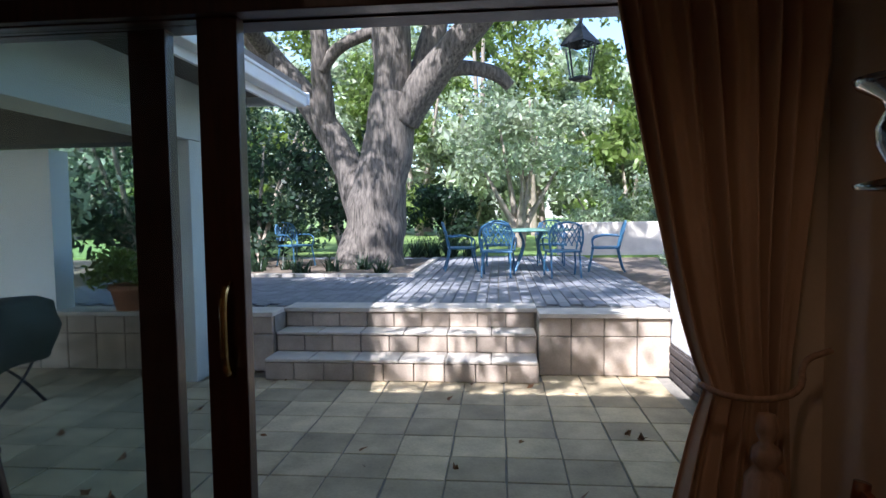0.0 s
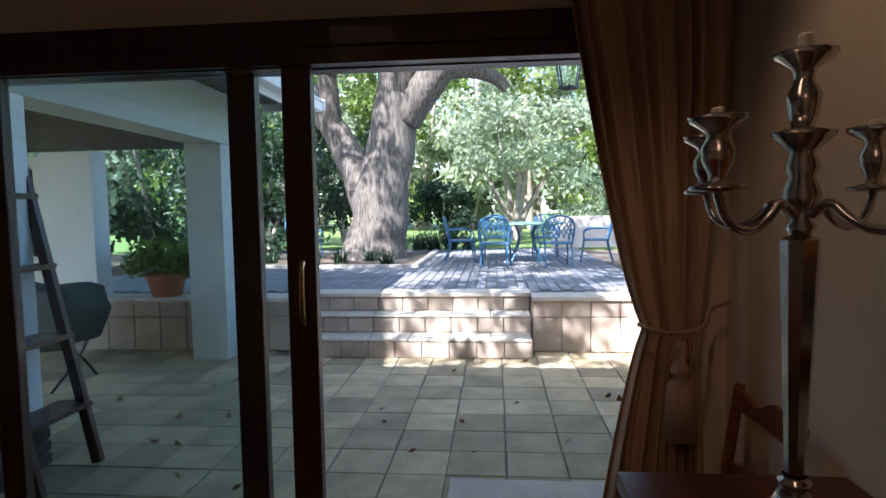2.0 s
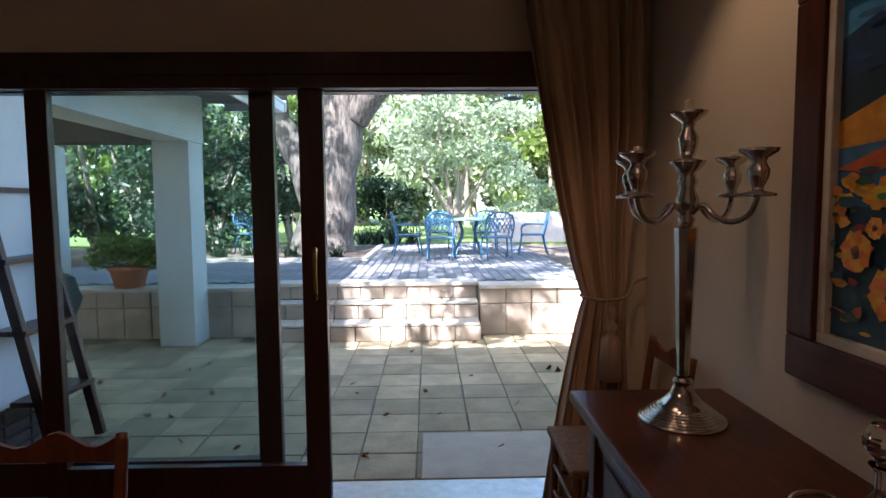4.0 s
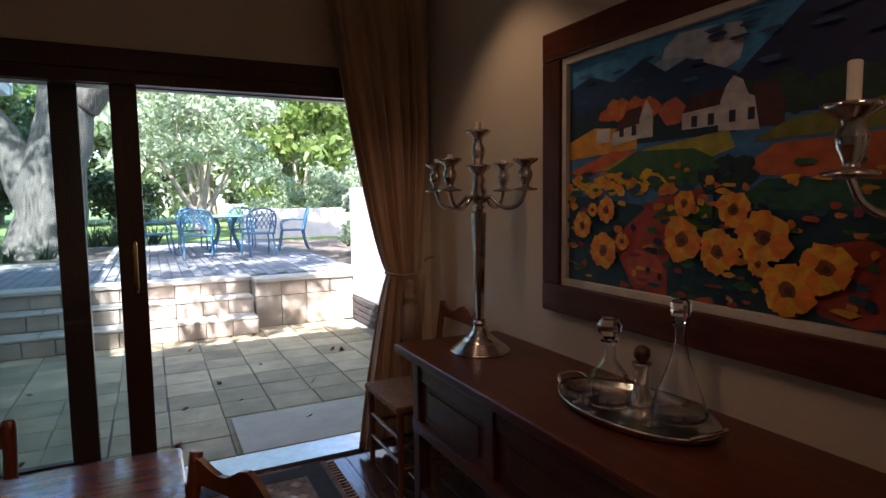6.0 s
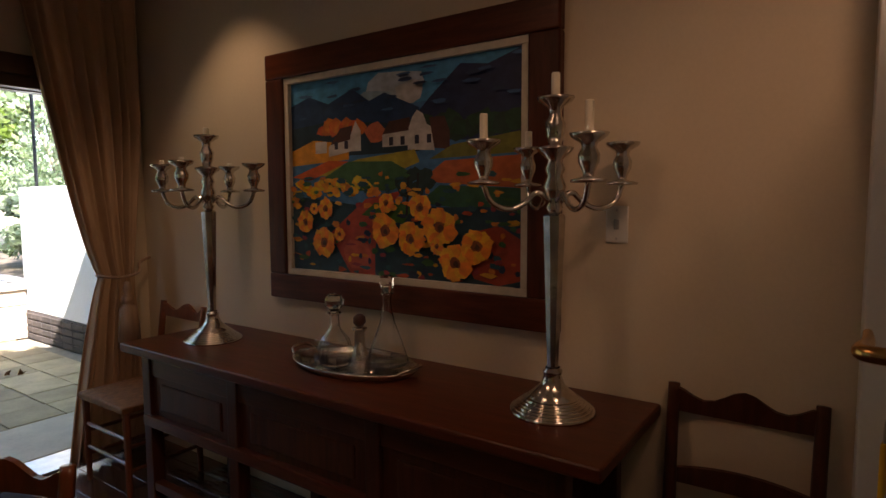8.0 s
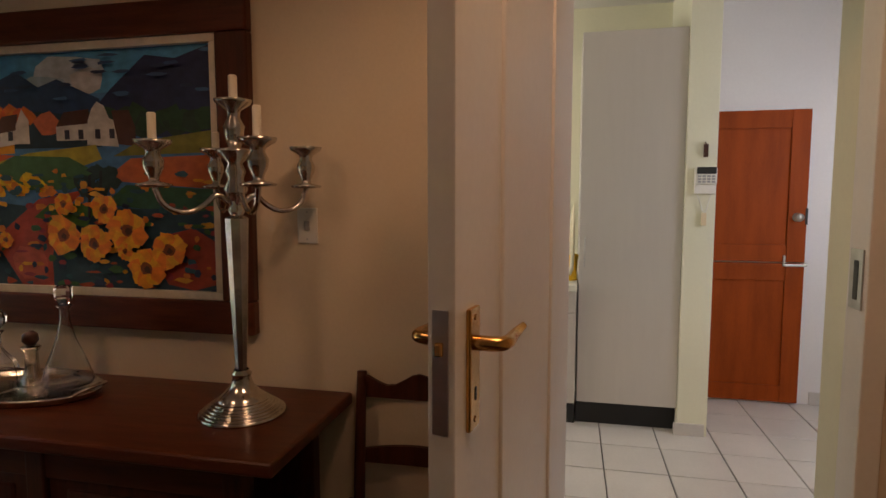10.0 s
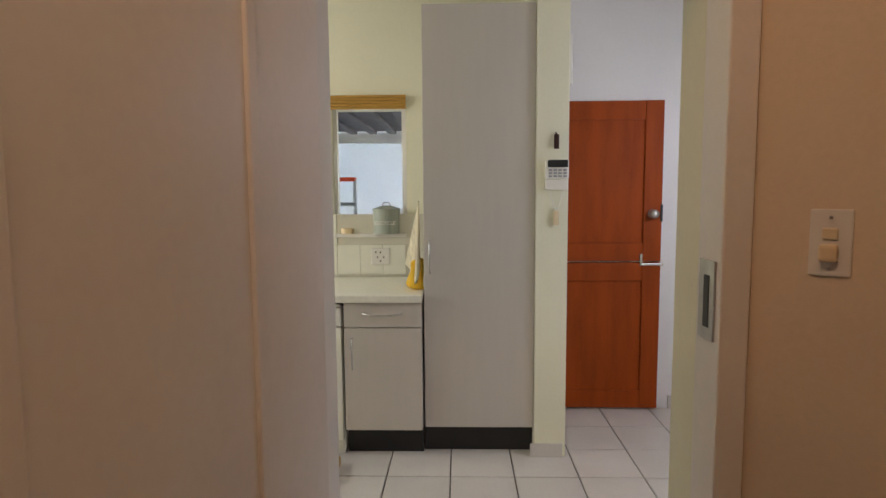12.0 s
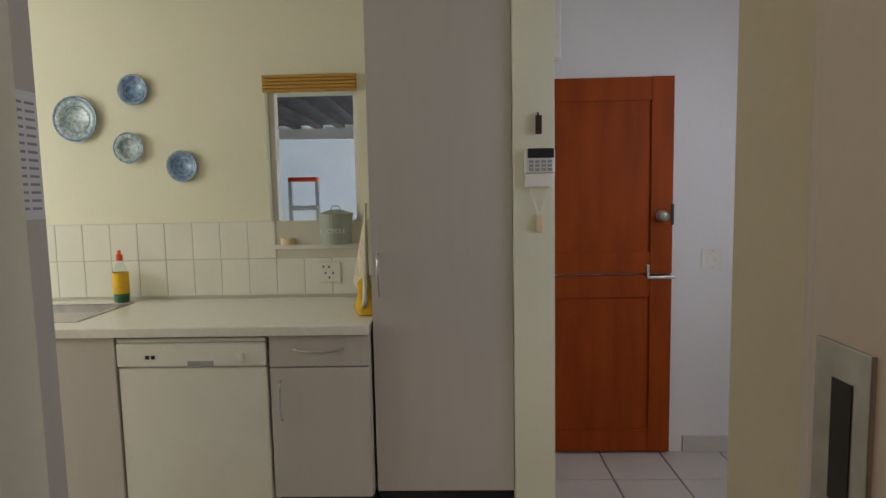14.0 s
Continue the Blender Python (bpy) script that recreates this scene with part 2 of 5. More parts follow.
def box(x0, x1, y0, y1, z0, z1, bev=0.0, bm=None, seg=2, turn=None):
    b = bmesh.new()
    bmesh.ops.create_cube(b, size=1.0)
    bmesh.ops.scale(b, vec=(abs(x1 - x0), abs(y1 - y0), abs(z1 - z0)), verts=b.verts)
    if bev:
        bmesh.ops.bevel(b, geom=b.edges[:], offset=bev, segments=seg, affect="EDGES", profile=0.6)
    if turn is not None:
        b.transform(turn)
    bmesh.ops.translate(b, vec=((x0 + x1) / 2, (y0 + y1) / 2, (z0 + z1) / 2), verts=b.verts)
    return merge(bm, b)


def merge(bm, b):
    if bm is None:
        return b
    me = bpy.data.meshes.new("tmp")
    b.to_mesh(me)
    b.free()
    bm.from_mesh(me)
    bpy.data.meshes.remove(me)
    return bm


def lathe(profile, seg=28, at=(0, 0, 0), bm=None):
    """A turned body from (radius, height) pairs."""
    b = bmesh.new()
    rings = []
    for r, z in profile:
        if r < 1e-5:
            rings.append([b.verts.new((at[0], at[1], at[2] + z))])
        else:
            rings.append([b.verts.new((at[0] + r * math.cos(2 * math.pi * i / seg), at[1] + r * math.sin(2 * math.pi * i / seg), at[2] + z)) for i in range(seg)])
    for a, c in zip(rings, rings[1:]):
        for i in range(seg):
            j = (i + 1) % seg
            if len(a) == 1 and len(c) > 1:
                b.faces.new((a[0], c[i], c[j]))
            elif len(c) == 1 and len(a) > 1:
                b.faces.new((a[i], c[0], a[j]))
            elif len(a) > 1:
                b.faces.new((a[i], c[i], c[j], a[j]))
    bmesh.ops.recalc_face_normals(b, faces=b.faces[:])
    return merge(bm, b)


def tube(points, radii, seg=10, bm=None, rough=0.0):
    """A tapered round rod through the points, smoothed."""
    pts, rad = [Vector(p) for p in points], list(radii) if isinstance(radii, (list, tuple)) else [radii] * len(points)
    for _ in range(2 if len(pts) > 2 else 0):
        np_, nr = [pts[0]], [rad[0]]
        for i in range(len(pts) - 1):
            np_ += [pts[i].lerp(pts[i + 1], 0.25), pts[i].lerp(pts[i + 1], 0.75)]
            nr += [rad[i] * 0.75 + rad[i + 1] * 0.25, rad[i] * 0.25 + rad[i + 1] * 0.75]
        pts, rad = np_ + [pts[-1]], nr + [rad[-1]]
    b = bmesh.new()
    rings = []
    side = None
    for i, p in enumerate(pts):
        d = (pts[min(i + 1, len(pts) - 1)] - pts[max(i - 1, 0)]).normalized()
        if side is None:
            side = d.orthogonal().normalized()
        side = (side - d * side.dot(d)).normalized()
        up = d.cross(side)
        ring = []
        for k in range(seg):
            a = 2 * math.pi * k / seg
            o = side * math.cos(a) + up * math.sin(a)
            r = rad[i] * (1 + rough * noise.noise((p + o * rad[i]) * 2.2)) if rough else rad[i]
            ring.append(b.verts.new(p + o * r))
        rings.append(ring)
    for a, c in zip(rings, rings[1:]):
        for k in range(seg):
            b.faces.new((a[k], a[(k + 1) % seg], c[(k + 1) % seg], c[k]))
    b.faces.new(rings[0][::-1]), b.faces.new(rings[-1])
    return merge(bm, b)


def leaf_cloud(name, centres, spread, count, size, material, seed, parent=None):
    """Many small folded leaves scattered in soft clumps."""
    rng = np.random.default_rng(seed)
    centres, spread = np.array(centres, float), np.array(spread, float)
    pick = rng.integers(0, len(centres), count)
    off = rng.normal(size=(count, 3))
    off /= np.maximum(np.linalg.norm(off, axis=1, keepdims=True), 1e-6)
    off *= rng.random((count, 1)) ** 0.5
    p = centres[pick] + off * spread[pick]
    a = rng.normal(size=(count, 3))
    a /= np.linalg.norm(a, axis=1, keepdims=True)
    w = np.cross(a, rng.normal(size=(count, 3)))
    w /= np.linalg.norm(w, axis=1, keepdims=True)
    s = size * (0.6 + 0.8 * rng.random((count, 1)))
    v = np.stack([p - a * s, p + w * s * 0.45, p + a * s, p - w * s * 0.45], 1).reshape(-1, 3)
    f = np.arange(count * 4).reshape(-1, 4)
    me = bpy.data.meshes.new(name)
    me.from_pydata(v.tolist(), [], f.tolist())
    me.materials.append(material)
    ob = new(name, me)
    if parent:
        ob.parent = parent
    return ob


# ---- house: walls, floors, ceilings ----
WX = 0.875
# wall with the painting and the kitchen doorway
bm = box(WX, 1.11, -2.0, 1.50, 0, 2.75)
box(WX, 1.11, -2.972, -2.0, 2.10, 2.75, bm=bm)
structure("wall_east", bm, M_WALL, "cream plastered dining room wall with the kitchen doorway", "wall")
structure("wall_south", box(-4.2, 0.40, -3.60, -3.42, 0, 2.75), M_WALL, "cream plastered dining room end wall", "wall")
structure("wall_south_stub", box(WX, 1.11, -3.60, -2.972, 0, 2.75), M_WALL, "cream plastered wall beside the doorway", "wall")
b = box(0, 0.64, 0, 0.14, 0, 2.75)
b.transform(pose(0.79, -2.961, 0, 0, 0, 225))
structure("wall_splay", b, M_WALL, "cream plastered splayed wall beside the doorway with a dimmer switch", "wall")
structure("wall_west", box(-4.4, -4.2, -3.60, 1.74, 0, 2.75), M_WALL, "cream plastered far dining room wall", "wall")
bm = box(-4.2, -3.4, 1.50, 1.74, 0, 2.75)
box(-3.4, 0.72, 1.50, 1.74, 2.15, 2.75, bm=bm)
box(0.72, 1.12, 1.501, 1.74, 0, 2.75, bm=bm)
structure("wall_north", bm, M_WALL, "cream plastered garden wall above the sliding doors", "wall")
structure("ceiling", box(-4.4, 1.12, -3.60, 1.74, 2.75, 2.85), M_CEIL, "plain white dining room ceiling", "ceiling")
structure("ceiling_kitchen", box(1.12, 3.8, -4.6, 1.3, 2.75, 2.85), M_CEIL, "plain white kitchen ceiling", "ceiling")
# unseen slab; height and eave are set so its shadow covers the terrace
structure("roof", box(-4.9, 3.9, -4.8, 1.95, 2.86, 3.35), M_ROOF, "grey house roof, unseen, sized to shade the terrace", "roof")

# dining floor boards
fl = structure("floor", box(-4.2, WX, -3.42, 1.50, -0.12, -0.012), M_JOINT, "polished dark wooden dining room floor", "floor")
bb = box(-0.058, 0.058, -1.226, 1.226, -0.012, 0.0, 0.002, seg=1)
plank = bpy.data.meshes.new("plank")
bb.to_mesh(plank), bb.free(), plank.materials.append(M_FLOORW)
for i in range(43):
    for j in range(2):
        o = new("plank", plank)
        o.parent, o.location = fl, (-4.14 + i * 0.118, -2.19 + j * 2.46, 0)

# sliding door: dark timber frame, two parked leaves, open half
sd = thing("door_sliding", (0, 0, 0), "dark stained timber sliding garden door, slid half open", "sliding door", kind="structure")
part("head_beam", box(-3.4, 0.72, 1.46, 1.66, 2.05, 2.15, 0.006), M_FRAME, sd)
part("track", box(-3.4, 0.72, 1.47, 1.65, 1.99, 2.05, 0.004, bm=box(-3.4, 0.72, 1.545, 1.565, 1.985, 2.052)), M_FRAME, sd)
part("jamb", box(0.66, 0.72, 1.46, 1.66, 0, 2.05, 0.004), M_FRAME, sd)
part("jamb", box(-3.4, -3.32, 1.46, 1.66, 0, 2.05, 0.004), M_FRAME, sd)
part("threshold", box(-3.4, 0.72, 1.45, 1.68, -0.03, 0.018, 0.004), M_STEEL, sd, "worn metal threshold track")
for nm, xa, xb, ya in (("door_leaf", -2.02, -0.655, 1.50), ("door_leaf", -3.32, -0.905, 1.575)):
    lf = part(nm, box(xa, xb, ya, ya + 0.045, 0.018, 0.19, 0.004), M_FRAME, sd)
    part("top_rail", box(xa, xb, ya, ya + 0.045, 1.985, 2.048, 0.004), M_FRAME, lf)
    part("stile", box(xb - 0.115, xb, ya - 0.002, ya + 0.047, 0.018, 2.046, 0.005), M_FRAME, lf)
    part("stile", box(xa, xa + 0.1, ya - 0.002, ya + 0.047, 0.018, 2.046, 0.005), M_FRAME, lf)
    pn = part("pane", box(xa + 0.09, xb - 0.1, ya + 0.019, ya + 0.025, 0.18, 1.99), M_PANE, lf)
    pn.visible_shadow = False
    if ya < 1.53:
        part("handle", tube([(xb - 0.045, ya, 1.26), (xb - 0.045, ya - 0.04, 1.24), (xb - 0.045, ya - 0.045, 1.13), (xb - 0.045, ya - 0.04, 1.02), (xb - 0.045, ya, 1.0)], 0.011), M_BRASS, lf, "worn pull handle")

# ---- garden setting ----
GZ = -0.01
G = structure("ground", box(-60, 60, 12.5, 120, 0.2, 0.55), M_GRASS, "sunlit green lawn reaching the hedge", "lawn")
structure("ground_base", box(-60, 60, -30, 120, -0.6, -0.16), M_SOIL, "bare ground under the house and garden", "ground")
structure("garden_bed", box(-60, -5.6, 1.8, 12.5, -0.15, 0.5), M_SOIL, "leafy planting bed", "flower bed")
structure("garden_bed_side", box(1.8, 60, 1.8, 12.5, -0.15, 0.50), M_SOIL, "leafy planting bed beyond the white wall", "flower bed")
# terrace paving
ter = structure("terrace", box(-6.0, 1.78, 1.74, 6.6, -0.15, GZ - 0.012), M_JOINT, "sandstone paved terrace in shade", "terrace")
# retaining wall and upper patio
ret = structure("retaining_wall", box(0.40, 1.55, 5.20, 5.48, -0.15, 0.515, bm=box(-5.6, -2.05, 5.20, 5.48, -0.15, 0.515)), M_JOINT, "low stone-tiled retaining wall with pale coping", "wall")
part("coping", box(-2.05, 0.40, 5.44, 5.78, 0.515, 0.556, 0.006, bm=box(0.40, 1.55, 5.14, 5.48, 0.515, 0.556, 0.006, bm=box(-5.6, -2.05, 5.14, 5.48, 0.515, 0.556, 0.006))), M_COPE, ret)
pat = structure("patio", box(-5.6, 1.8, 5.48, 12.5, -0.15, 0.53), M_JOINT, "grey brick paved upper patio in dappled sun", "patio")

# steps in front of the retaining wall
st = structure("garden_steps", box(-2.02, 0.36, 4.93, 5.46, -0.15, 0.165, bm=box(-2.02, 0.36, 5.23, 5.46, 0.165, 0.34)), M_JOINT, "stone-tiled garden steps up to the patio", "steps")


def blocks(parent, name, x0, x1, y, z0, z1, w, depth, material, along="x", top=False):
    n = max(1, round((x1 - x0) / w))
    w = (x1 - x0) / n
    b = box(-w / 2 + 0.004, w / 2 - 0.004, -depth / 2, depth / 2, z0 + 0.004, z1 - 0.003, 0.006, seg=1)
    if along == "y":
        b.transform(pose(0, 0, 0, 0, 0, 90))
    me = bpy.data.meshes.new(name)
    b.to_mesh(me), b.free(), me.materials.append(material)
    for i in range(n):
        o = new(name, me)
        o.parent = parent
        c = x0 + (i + 0.5) * w
        o.location = (c, y, 0) if along == "x" else (y, c, 0)


blocks(st, "tile", -2.04, 0.38, 4.915, GZ, 0.15, 0.27, 0.03, M_BLOCK)
blocks(st, "tread", -2.04, 0.38, 5.06, 0.15, 0.185, 0.4, 0.33, M_COPE)
blocks(st, "tile", -2.04, 0.38, 5.215, 0.183, 0.335, 0.27, 0.03, M_BLOCK)
blocks(st, "tread", -2.04, 0.38, 5.34, 0.335, 0.368, 0.4, 0.30, M_COPE)
blocks(ret, "tile", -2.04, 0.38, 5.475, 0.366, 0.515, 0.27, 0.03, M_BLOCK)
for za, zb in ((GZ, 0.345), (0.345, 0.515)):
    blocks(ret, "tile", 0.40, 1.55, 5.185, za, zb, 0.29, 0.03, M_BLOCK)
    blocks(ret, "tile", -5.6, -2.06, 5.185, za, zb, 0.29, 0.03, M_BLOCK)
part("step_side", box(0.36, 0.385, 4.92, 5.20, GZ, 0.15, 0.004, bm=box(0.36, 0.385, 5.21, 5.47, 0.15, 0.34, 0.004)), M_BLOCK, st)

# veranda wing: column, beam, roof edge and gutter, back wall, low wall
vr = thing("house_wing", (0, 0, 0), "rendered veranda wing with a square column and white gutter", "house", kind="structure")
part("column", box(-2.98, -2.61, 4.79, 5.17, GZ, 2.12, 0.01), M_RENDER, vr)
part("beam", box(-2.95, -2.60, 1.9, 5.18, 2.12, 2.62, 0.008), M_RENDER, vr)
part("corner_wall", box(-4.0, -2.60, 1.76, 2.42, 0.30, 2.12, 0.008), M_GWALL, vr)
# end beam and ceiling carry the painted veranda shade
part("end_beam", box(-6.6, -2.95, 4.85, 5.16, 2.12, 2.62), M_SHADED, vr, "end beam with veranda shade in its colour")
part("soffit", box(-6.8, -1.95, 1.96, 5.60, 2.63, 2.67), M_SHADED, vr, "veranda ceiling boards with shade in their colour")
part("back_wall", box(-6.2, -6.0, 1.76, 4.95, GZ, 2.62), M_GWALL, vr)
part("side_wall", box(-4.85, -4.25, 5.20, 5.45, GZ, 2.12), M_GWALL, vr)
b = bmesh.new()
vs = [b.verts.new(p) for p in ((-1.88, 1.96, 2.66), (-1.88, 5.62, 2.66), (-6.8, 5.62, 4.4), (-6.8, 1.96, 4.4))]
vs2 = [b.verts.new(v.co + Vector((0, 0, 0.08))) for v in vs]
b.faces.new(vs), b.faces.new(vs2[::-1])
for i in range(4):
    b.faces.new((vs[i], vs2[i], vs2[(i + 1) % 4], vs[(i + 1) % 4]))
bmesh.ops.recalc_face_normals(b, faces=b.faces[:])
part("roof_slope", b, M_ROOF, vr)
part("fascia", box(-1.97, -1.94, 1.96, 5.62, 2.46, 2.66, 0.003), M_GUTTER, vr)
part("gutter", box(-1.935, -1.82, 1.96, 5.60, 2.52, 2.63, 0.02, bm=box(-1.94, -1.80, 1.96, 5.60, 2.615, 2.64, 0.006)), M_GUTTER, vr)
part("barge_board", box(-2.5, -1.80, 5.59, 5.625, 2.54, 2.66, 0.004), M_GUTTER, vr)
pl = part("plinth", box(-4.0, -2.595, 1.76, 2.43, GZ, 0.30), M_DBRICK, vr)
for r in range(4):
    blocks(pl, "brick", 1.78, 2.44, -2.585, GZ + r * 0.077, GZ + 0.07 + r * 0.077, 0.22, 0.02, M_DBRICK, "y")
dr = part("glazed_door", box(-5.6, -4.86, 5.25, 5.30, GZ, 2.08, 0.005), M_WHITE, vr)
part("pane", box(-5.5, -4.96, 5.24, 5.26, 1.0, 1.95), M_BLACK, dr)
# whitewashed garden wall
gw = structure("garden_wall", box(1.56, 1.78, 1.76, 5.25, 0.28, 1.58, 0.015), M_GWALL, "whitewashed garden wall with a dark brick plinth", "wall")
pl = part("plinth", box(1.55, 1.78, 1.76, 5.26, GZ, 0.28), M_DBRICK, gw)
for r in range(4):
    blocks(pl, "brick", 3.0, 5.26, 1.545, GZ + r * 0.072, GZ + 0.066 + r * 0.072, 0.22, 0.02, M_DBRICK, "y")
structure("patio_wall", box(1.3, 5.0, 12.55, 12.8, 0.5, 1.25, 0.02), M_COPE, "low cream garden wall behind the patio", "wall")
# tree bed edging and soil
tb = structure("tree_bed", box(-4.9, -1.25, 8.35, 11.6, 0.50, 0.562, 0.01), M_SOIL, "leaf-strewn soil bed round the big tree", "flower bed")
blocks(tb, "edging_brick", -4.9, -1.2, 8.32, 0.52, 0.60, 0.22, 0.1, M_COPE)
blocks(tb, "edging_brick", 8.3, 11.6, -1.22, 0.52, 0.60, 0.22, 0.1, M_COPE, "y")

# ---- the big tree ----
tree = thing("oak_tree", (-2.15, 10.1, 0.55), "large old tree with furrowed grey bark and spreading limbs", "tree")
tk = tube([(-0.05, 0, -0.1), (-0.02, 0, 0.25), (0.02, 0, 0.7), (0.12, 0, 1.4), (0.3, -0.05, 2.2), (0.45, -0.1, 3.0)], [0.72, 0.58, 0.52, 0.47, 0.42, 0.40], 22, rough=0.16)
part("trunk", tk, M_BARK, tree, smooth=True)
limbs = [
    ([(0.4, -0.1, 2.8), (0.42, -0.2, 3.6), (0.4, -0.4, 4.8), (0.3, -0.8, 6.5), (0.2, -1.2, 8.5)], [0.36, 0.33, 0.3, 0.22, 0.1]),
    ([(0.55, -0.1, 2.6), (1.0, -0.3, 3.1), (1.7, -0.6, 3.8), (2.6, -1.1, 4.7), (3.8, -2.0, 5.8), (5.0, -2.8, 6.4)], [0.34, 0.28, 0.24, 0.2, 0.14, 0.07]),
    ([(0.75, -0.1, 2.9), (1.0, 0.2, 3.7), (1.2, 0.3, 4.6), (1.6, 0.2, 6.5)], [0.26, 0.24, 0.2, 0.1]),
    ([(1.2, -0.35, 3.3), (1.7, -0.3, 3.35), (2.2, -0.2, 3.25), (2.4, -0.1, 3.05)], [0.16, 0.13, 0.12, 0.1]),
    ([(-0.1, 0.1, 0.5), (-0.35, 0.3, 1.3), (-0.7, 0.5, 2.1), (-1.2, 0.6, 2.9), (-2.2, 0.5, 4.1), (-3.4, 0.2, 5.2)], [0.34, 0.3, 0.28, 0.26, 0.22, 0.14]),
    ([(-0.95, 0.5, 2.5), (-1.0, 0.3, 3.4), (-0.9, 0.1, 3.9), (-1.1, 0.0, 5.0)], [0.2, 0.18, 0.16, 0.1]),
    ([(-0.95, 0.2, 3.5), (-0.6, 0.1, 3.9), (0.1, 0.0, 4.1)], [0.13, 0.11, 0.1]),
    ([(2.2, -0.9, 4.3), (2.9, -2.2, 4.7), (3.3, -3.8, 5.4), (3.2, -5.4, 6.0)], [0.15, 0.12, 0.09, 0.04]),
    ([(0.35, -0.6, 5.2), (0.6, -2.2, 6.0), (1.0, -4.2, 6.6), (1.4, -6.4, 6.9)], [0.2, 0.15, 0.1, 0.05]),
    ([(-2.0, 0.5, 3.9), (-2.4, -1.2, 4.8), (-2.6, -3.2, 5.6)], [0.16, 0.12, 0.06]),
]
for pts, rad in limbs:
    part("limb", tube(pts, rad, 12, rough=0.14), M_BARK, tree, smooth=True)
rng = np.random.default_rng(5)
cc, ss = [], []
for _ in range(150):
    a, r = rng.random() * 6.283, 8.2 * rng.random() ** 0.55
    cc.append((0.5 + r * math.cos(a), -1.2 + r * math.sin(a), 5.6 + 3.2 * rng.random() - 0.09 * r * r * 0.25))
    k = 0.5 + 0.55 * rng.random()
    ss.append((k, k, k * 0.6))
for _ in range(26):  # low hanging sprays
    a, r = rng.random() * 6.283, 2.5 + 4.0 * rng.random()
    cc.append((0.8 + r * math.cos(a), 0.4 + r * math.sin(a), 3.7 + 1.3 * rng.random()))
    ss.append((0.55, 0.55, 0.4))
for _ in range(70):  # unseen leaf clumps above the house, added to dapple the sun on the steps
    cc.append((2.15 + rng.uniform(-5.5, 3.5), -10.1 + rng.uniform(-3.0, 4.5), 5.2 + 2.6 * rng.random()))
    k = 0.45 + 0.5 * rng.random()
    ss.append((k, k, k * 0.5))
crown = leaf_cloud("crown", cc, ss, 52000, 0.085, M_LEAF, 3, tree)


def shrub(place, height, width, count, size, material, seed, label, stems=3, category="shrub"):
    t = thing("shrub", place, label, category)
    g = np.random.default_rng(seed)
    b = None
    for k in range(stems):
        a = g.random() * 6.283
        e = (0.35 * width * math.cos(a), 0.35 * width * math.sin(a), height * 0.75)
        part("stem", tube([(0, 0, -0.1), (e[0] * 0.3, e[1] * 0.3, height * 0.3), e], [0.02 * height, 0.014 * height, 0.006 * height], 7), M_TWIG, t, smooth=True)
    c, s = [], []
    for _ in range(16):
        a, r, h = g.random() * 6.283, width * 0.5 * g.random() ** 0.5, g.random()
        c.append((r * math.cos(a), r * math.sin(a), height * (0.12 + 0.8 * h)))
        k = width * (0.14 + 0.14 * g.random())
        s.append((k, k, k * 0.8))
    leaf_cloud("foliage", c, s, count, size, material, seed + 1, t)
    return t


# planting: dark shrubs behind the tree and wing, sun-paled shrubs behind the lawn
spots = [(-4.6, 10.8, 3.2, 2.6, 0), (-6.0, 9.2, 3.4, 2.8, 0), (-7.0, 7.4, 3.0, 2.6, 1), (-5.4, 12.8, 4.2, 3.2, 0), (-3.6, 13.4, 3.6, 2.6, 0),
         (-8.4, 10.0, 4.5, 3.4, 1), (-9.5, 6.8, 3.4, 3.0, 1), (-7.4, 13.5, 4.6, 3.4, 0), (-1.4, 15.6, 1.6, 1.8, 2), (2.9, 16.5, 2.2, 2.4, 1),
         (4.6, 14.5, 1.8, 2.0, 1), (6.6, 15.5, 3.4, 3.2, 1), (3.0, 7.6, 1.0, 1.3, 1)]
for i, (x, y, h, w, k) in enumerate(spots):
    shrub((x, y, 0.5), h, w, 3600, 0.075, (M_LEAF3, M_LEAF_GLARE, M_LEAF3)[k], 20 + i, ("dense dark green shrub in a planting bed", "garden shrub with sun glare in its leaf colour", "low dark shrub beside the lawn")[k])
# a belt of taller trees closes the garden
g = np.random.default_rng(9)
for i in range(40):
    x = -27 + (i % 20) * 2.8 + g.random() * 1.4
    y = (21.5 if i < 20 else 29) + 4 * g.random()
    shrub((x, y, 0.5), (5.0 if i < 20 else 9.0) + 4 * g.random(), 5.2, 4200, 0.2, (M_LEAF_GLARE, M_LEAF_GLARE, M_LEAF)[i % 3], 60 + i, "tall sunlit garden tree closing the view", 3, "tree")
# small pale-stemmed tree behind the table
pt = thing("small_tree", (0.6, 15.8, 0.55), "small pale-stemmed tree with spreading sunlit foliage", "tree")
b = None
for e in ((-1.2, 0, 2.6), (-0.5, 0.3, 3.2), (0.5, 0, 3.0), (1.2, 0.2, 2.4), (0.1, -0.4, 2.2)):
    b = tube([(0, 0, -0.05), (e[0] * 0.12, e[1] * 0.2, 0.6), (e[0] * 0.5, e[1] * 0.5, e[2] * 0.55), e], [0.14, 0.1, 0.06, 0.02], 8, rough=0.2)
    part("stem", b, M_TWIG, pt, smooth=True)
leaf_cloud("foliage", [(1.9 * math.cos(k * 2.4) * (k / 24) ** 0.5, 1.6 * math.sin(k * 2.4), 2.2 + 1.9 * ((k * 7) % 10) / 10) for k in range(24)], [(0.6, 0.6, 0.35)] * 24, 5000, 0.09, M_LEAF_GLARE, 91, pt)


